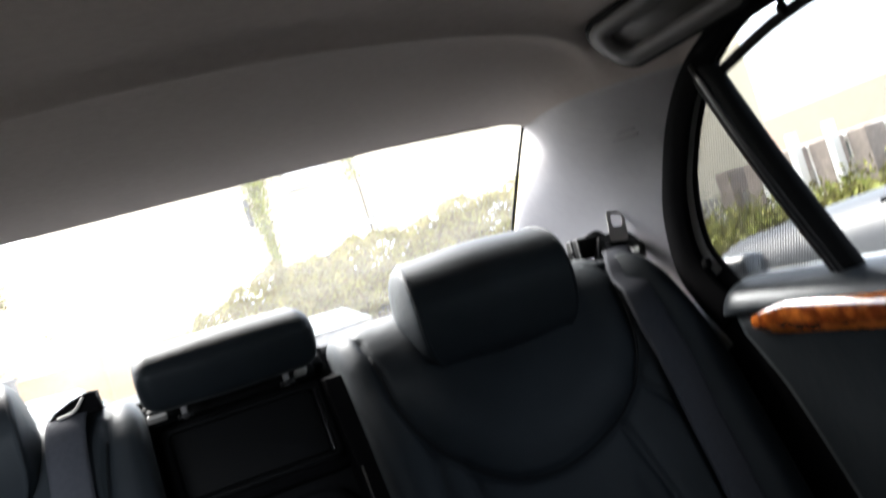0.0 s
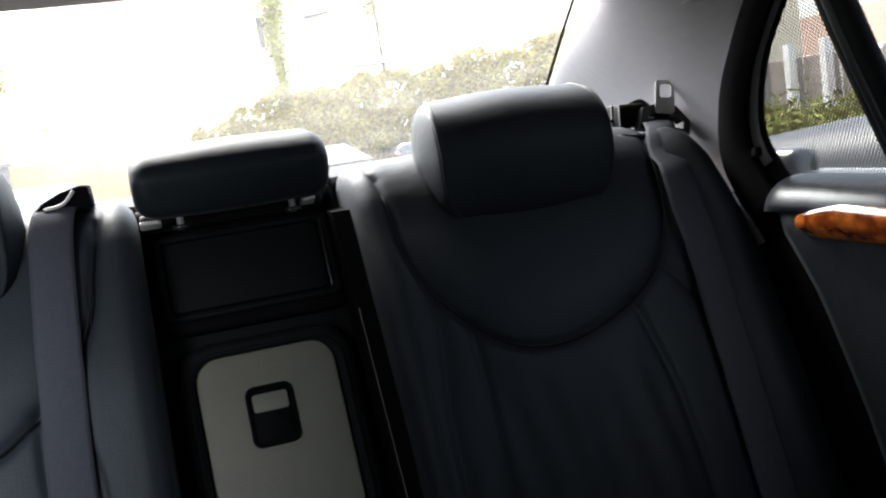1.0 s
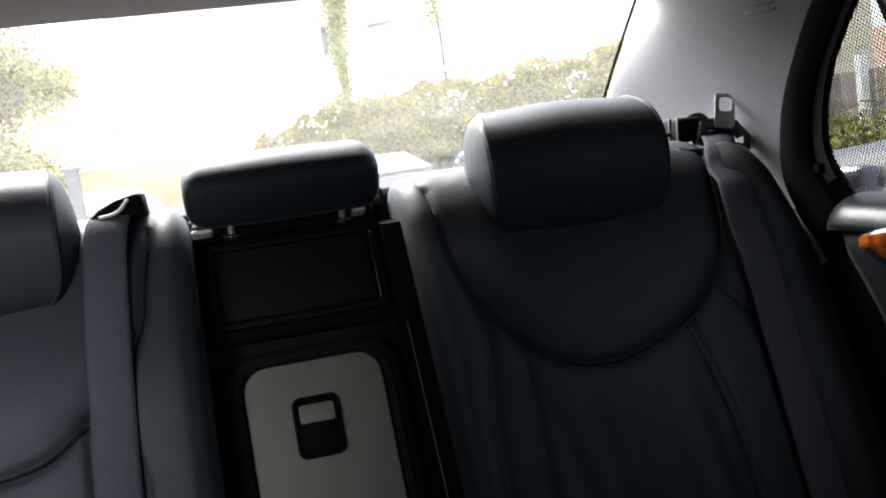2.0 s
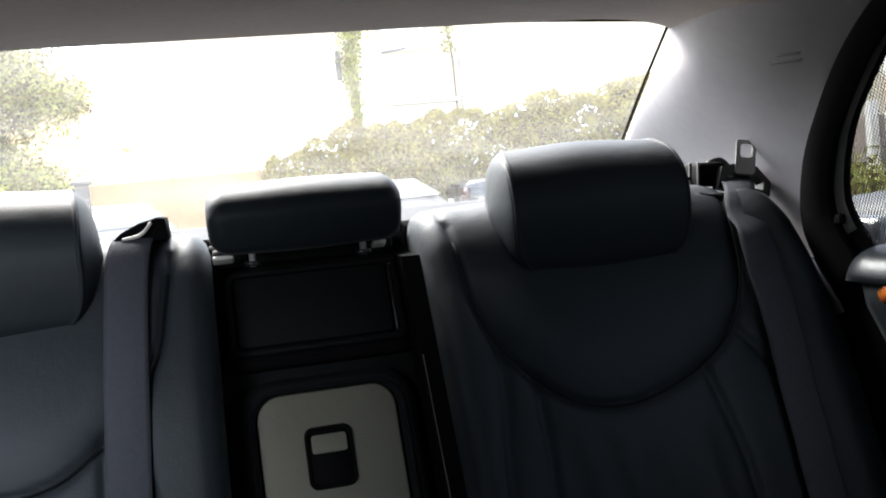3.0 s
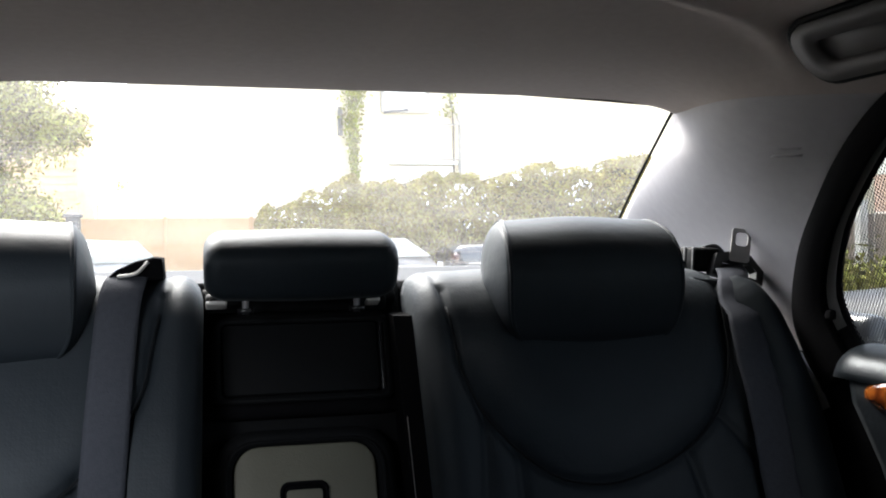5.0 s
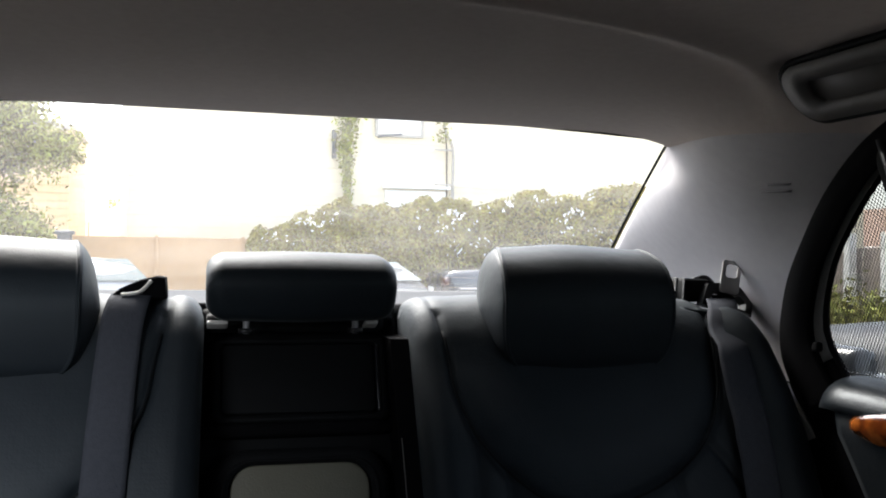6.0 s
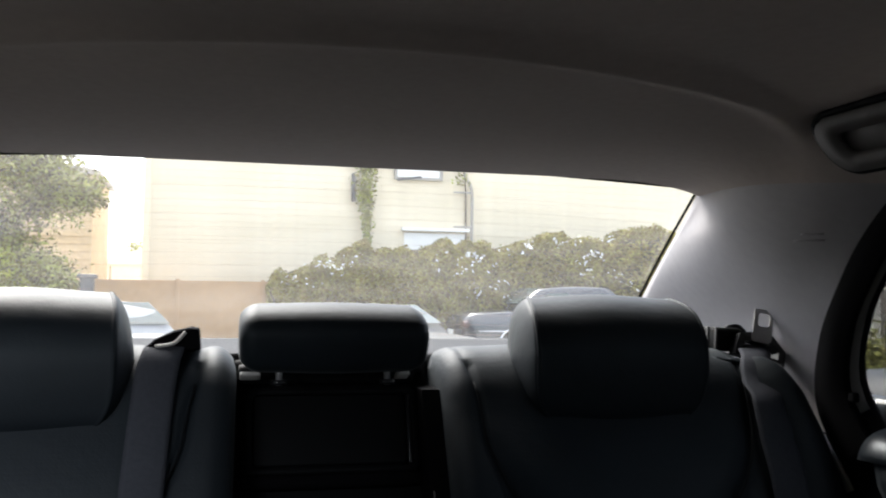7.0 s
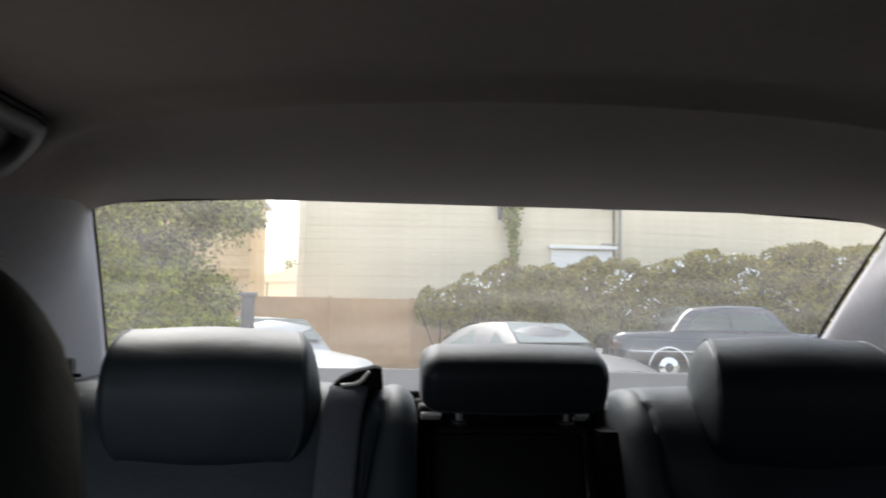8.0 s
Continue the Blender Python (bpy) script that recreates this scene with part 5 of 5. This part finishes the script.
    for x in wheels:
        for side in (-1, 1):
            bm = bmesh.new()
            bmesh.ops.create_cone(bm, cap_ends=True, segments=28, radius1=0.31, radius2=0.31, depth=0.19)
            bmesh.ops.bevel(bm, geom=[e for e in bm.edges if len(e.link_faces) == 2 and abs(e.verts[0].co.z - e.verts[1].co.z) < 1e-5], offset=0.03, segments=2, affect="EDGES")
            tyre = part("wheel", bm, TYRE, c)
            tyre.matrix_basis = Matrix.Translation((x, side * (width / 2 - 0.10), 0.31)) @ pose(0, 0, 0, 90, 0, 0)
            bm = bmesh.new()
            bmesh.ops.create_cone(bm, cap_ends=True, segments=24, radius1=0.20, radius2=0.185, depth=0.05)
            rim = part("rim", bm, CHROME if classic else STEEL, tyre)
            rim.location = (0, 0, -side * 0.085)
            bm = bmesh.new()
            bmesh.ops.create_cone(bm, cap_ends=True, segments=18, radius1=0.09, radius2=0.07, depth=0.03)
            hub = part("hub_cap", bm, paint if classic else STEEL, tyre)
            hub.location = (0, 0, -side * 0.115)
            arch = [(x + 0.365 * math.cos(a), side * (width / 2 + 0.002), 0.31 + 0.365 * math.sin(a)) for a in np.linspace(0.05, math.pi - 0.05, 16)]
            part("wheel_arch", tube(arch, 0.018, 6), CHROME if classic else paint, c)
            disc = [(x, side * (width / 2 - 0.012), 0.31)] + [(x + 0.35 * math.cos(a), side * (width / 2 + 0.003), 0.31 + 0.35 * math.sin(a)) for a in np.linspace(-0.3, math.pi + 0.3, 20)]
            part("arch_gap", raw(disc, [[0, k, k + 1] if side < 0 else [0, k + 1, k] for k in range(1, 20)]), TYRE, c)
    for k in (-1, 1):
        z = 0.42 if classic else 0.45
        line = smooth_line([(k * (length / 2 - 0.25), -width / 2 - 0.02, z), (k * (length / 2 + 0.02), -width / 2 + 0.12, z), (k * (length / 2 + 0.06), 0, z), (k * (length / 2 + 0.02), width / 2 - 0.12, z), (k * (length / 2 - 0.25), width / 2 + 0.02, z)], 26)
        part("bumper", tube(line, 0.055, 8), CHROME if classic else paint, c, "chrome bumper" if classic else "")
        for side in (-1, 1):
            h_ = np.interp(k * (length / 2 - 0.05), [p[0] for p in deck], [p[1] for p in deck]) - 0.17
            part("headlight" if k > 0 else "tail_light", pillow(0.06, 0.15, 0.075, 0.05, 6), LAMP if k > 0 else TAIL, c).matrix_basis = Matrix.Translation((k * (length / 2 - 0.045), side * (width / 2 - 0.24), h_))
        part("number_plate", box(0.012, 0.40, 0.11, (k * (length / 2 + 0.075), 0, 0.56), 0.003), WHITE, c, smooth=False)
    for side in (-1, 1):
        part("waist_strip", tube([(x, side * (width / 2 * (1 - 0.10 * abs(2 * x / length) ** 6) + 0.004), 0.60) for x in np.linspace(-length / 2 + 0.25, length / 2 - 0.25, 12)], 0.012, 6), CHROME if classic else TYRE, c)
        for x in ((x0 + x1) / 2 + 0.55, (x1 + x2) / 2 + 0.75):
            part("door_handle", box(0.13, 0.03, 0.022, (x, side * (width / 2 + 0.008), 0.76), 0.006), CHROME, c)
    return c


navy_car = car("navy blue classic saloon with chrome bumpers", NAVY, 4.7, 1.78, [(-2.35, 0.86), (-2.2, 0.93), (-1.3, 0.98), (1.0, 0.98), (2.1, 0.93), (2.35, 0.82)], [(-1.28, 0.97), (-0.78, 1.40), (0.45, 1.44), (1.0, 0.98)], (-1.35, 1.40), True)
navy_car.matrix_world = Matrix.Translation((6.62, 16.2, 0.0))
coupe = car("dark parked car with pale reflections on its windows", GREY_PAINT, 4.2, 1.7, [(-2.1, 0.80), (-1.9, 0.97), (0.4, 1.0), (1.6, 0.90), (2.1, 0.76)], [(-1.6, 0.97), (-0.75, 1.36), (0.0, 1.38), (0.75, 0.98)], (-1.3, 1.35))
coupe.matrix_world = Matrix.Translation((2.35, 13.2, -0.32)) @ pose(0, 0, 0, 0, 0, -62)
white_car = car("pale silver saloon parked below the leafy tree", PALE, 4.4, 1.74, [(-2.2, 0.80), (-2.0, 0.92), (0.7, 0.93), (1.9, 0.84), (2.2, 0.70)], [(-1.7, 0.92), (-1.0, 1.36), (0.2, 1.38), (0.85, 0.92)], (-1.35, 1.38))
white_car.matrix_world = Matrix.Translation((-1.86, 13.8, -0.32)) @ pose(0, 0, 0, 0, 0, -55)
near_car = car("dark grey car parked alongside", GREY_PAINT, 4.5, 1.78, [(-2.25, 0.85), (-2.0, 0.97), (0.7, 1.0), (1.8, 0.91), (2.25, 0.78)], [(-1.7, 0.95), (-0.95, 1.42), (0.25, 1.44), (0.95, 0.95)], (-1.38, 1.40))
near_car.matrix_world = Matrix.Translation((2.75, -0.1, 0.0)) @ pose(0, 0, 0, 0, 0, 90)

# dark gate post between the tree and the fence
bin_ = empty("post", "dark square gate post by the tree", "post")
part("shaft", box(0.16, 0.16, 1.70, (-1.73, 11.0, 0.54), 0.02), DARK_METAL, bin_, smooth=False)
part("cap", box(0.22, 0.22, 0.05, (-1.73, 11.0, 1.40), 0.012), DARK_METAL, bin_, smooth=False)

# ---- the house and garden beside the yard ----
house = empty("house", "pale house with a terracotta roof and white porch posts", "house")
part("wall", box(8.0, 34.0, 2.2, (33.0, 30.0, 1.0)), WHITE, house, smooth=False)
part("roof", prism([(-5.2, 1.85), (5.2, 1.85), (0, 4.0)], 36.0, (33.0, 12.0, 0)), ROOF_TILE, house, smooth=False)
part("gutter", box(0.16, 36.0, 0.16, (27.75, 30.0, 1.85), 0.02), WHITE, house, smooth=False)
for k in range(12):
    part("porch_post", box(0.22, 0.22, 1.8, (28.2, 14.5 + 2.6 * k, 0.9), 0.01), WHITE, house, smooth=False)
for k in range(8):
    wn_ = part("window", box(0.06, 1.4, 1.1, (28.97, 15.5 + 3.8 * k, 1.1), 0.01), WHITE, house, smooth=False)
    part("pane", box(0.02, 1.2, 0.92, (28.93, 15.5 + 3.8 * k, 1.1)), CAR_GLASS, wn_, smooth=False)
# paling fence with brown brick piers in front of the garden
paling = empty("paling_fence", "grey paling fence with brown brick piers", "fence")
rng = np.random.default_rng(77)
for k in range(60):
    y_ = 6.0 + 0.20 * k
    part("paling", box(0.03, 0.11, 0.95 + 0.05 * rng.random(), (11.6, y_, 0.5), 0.006), PIPE, paling, smooth=False)
for k in range(5):
    part("pier", box(0.42, 0.42, 1.45, (11.6, 10.9 + 0.95 * k, 0.72), 0.02), BRICK, paling, smooth=False)
for k in range(3):
    part("post", box(0.16, 0.16, 1.7, (11.3, 11.35 + 0.95 * k, 0.85), 0.01), WHITE, paling, "white painted post", smooth=False)
garden = empty("garden_shrubs", "yellow-green garden shrubs in front of the fence", "shrubs", kind="stuff")
pts = np.concatenate([np.array([8.6 + 2.2 * rng.random(), 5.5 + 9 * rng.random(), 0.22]) + rng.normal(0, 1, (420, 3)) * (0.36, 0.36, 0.24) for _ in range(46)])
pts = pts[pts[:, 2] > 0]
part("foliage", leaves(pts, 0.06, 9), DARK_LEAF, garden, kind="stuff", smooth=False)
tree("tree", "dark tree beside the house", (30.0, 16.0, 0.0), 9.5, 2.6, 4.4, 9000, DARK_LEAF, 0.08, 61)
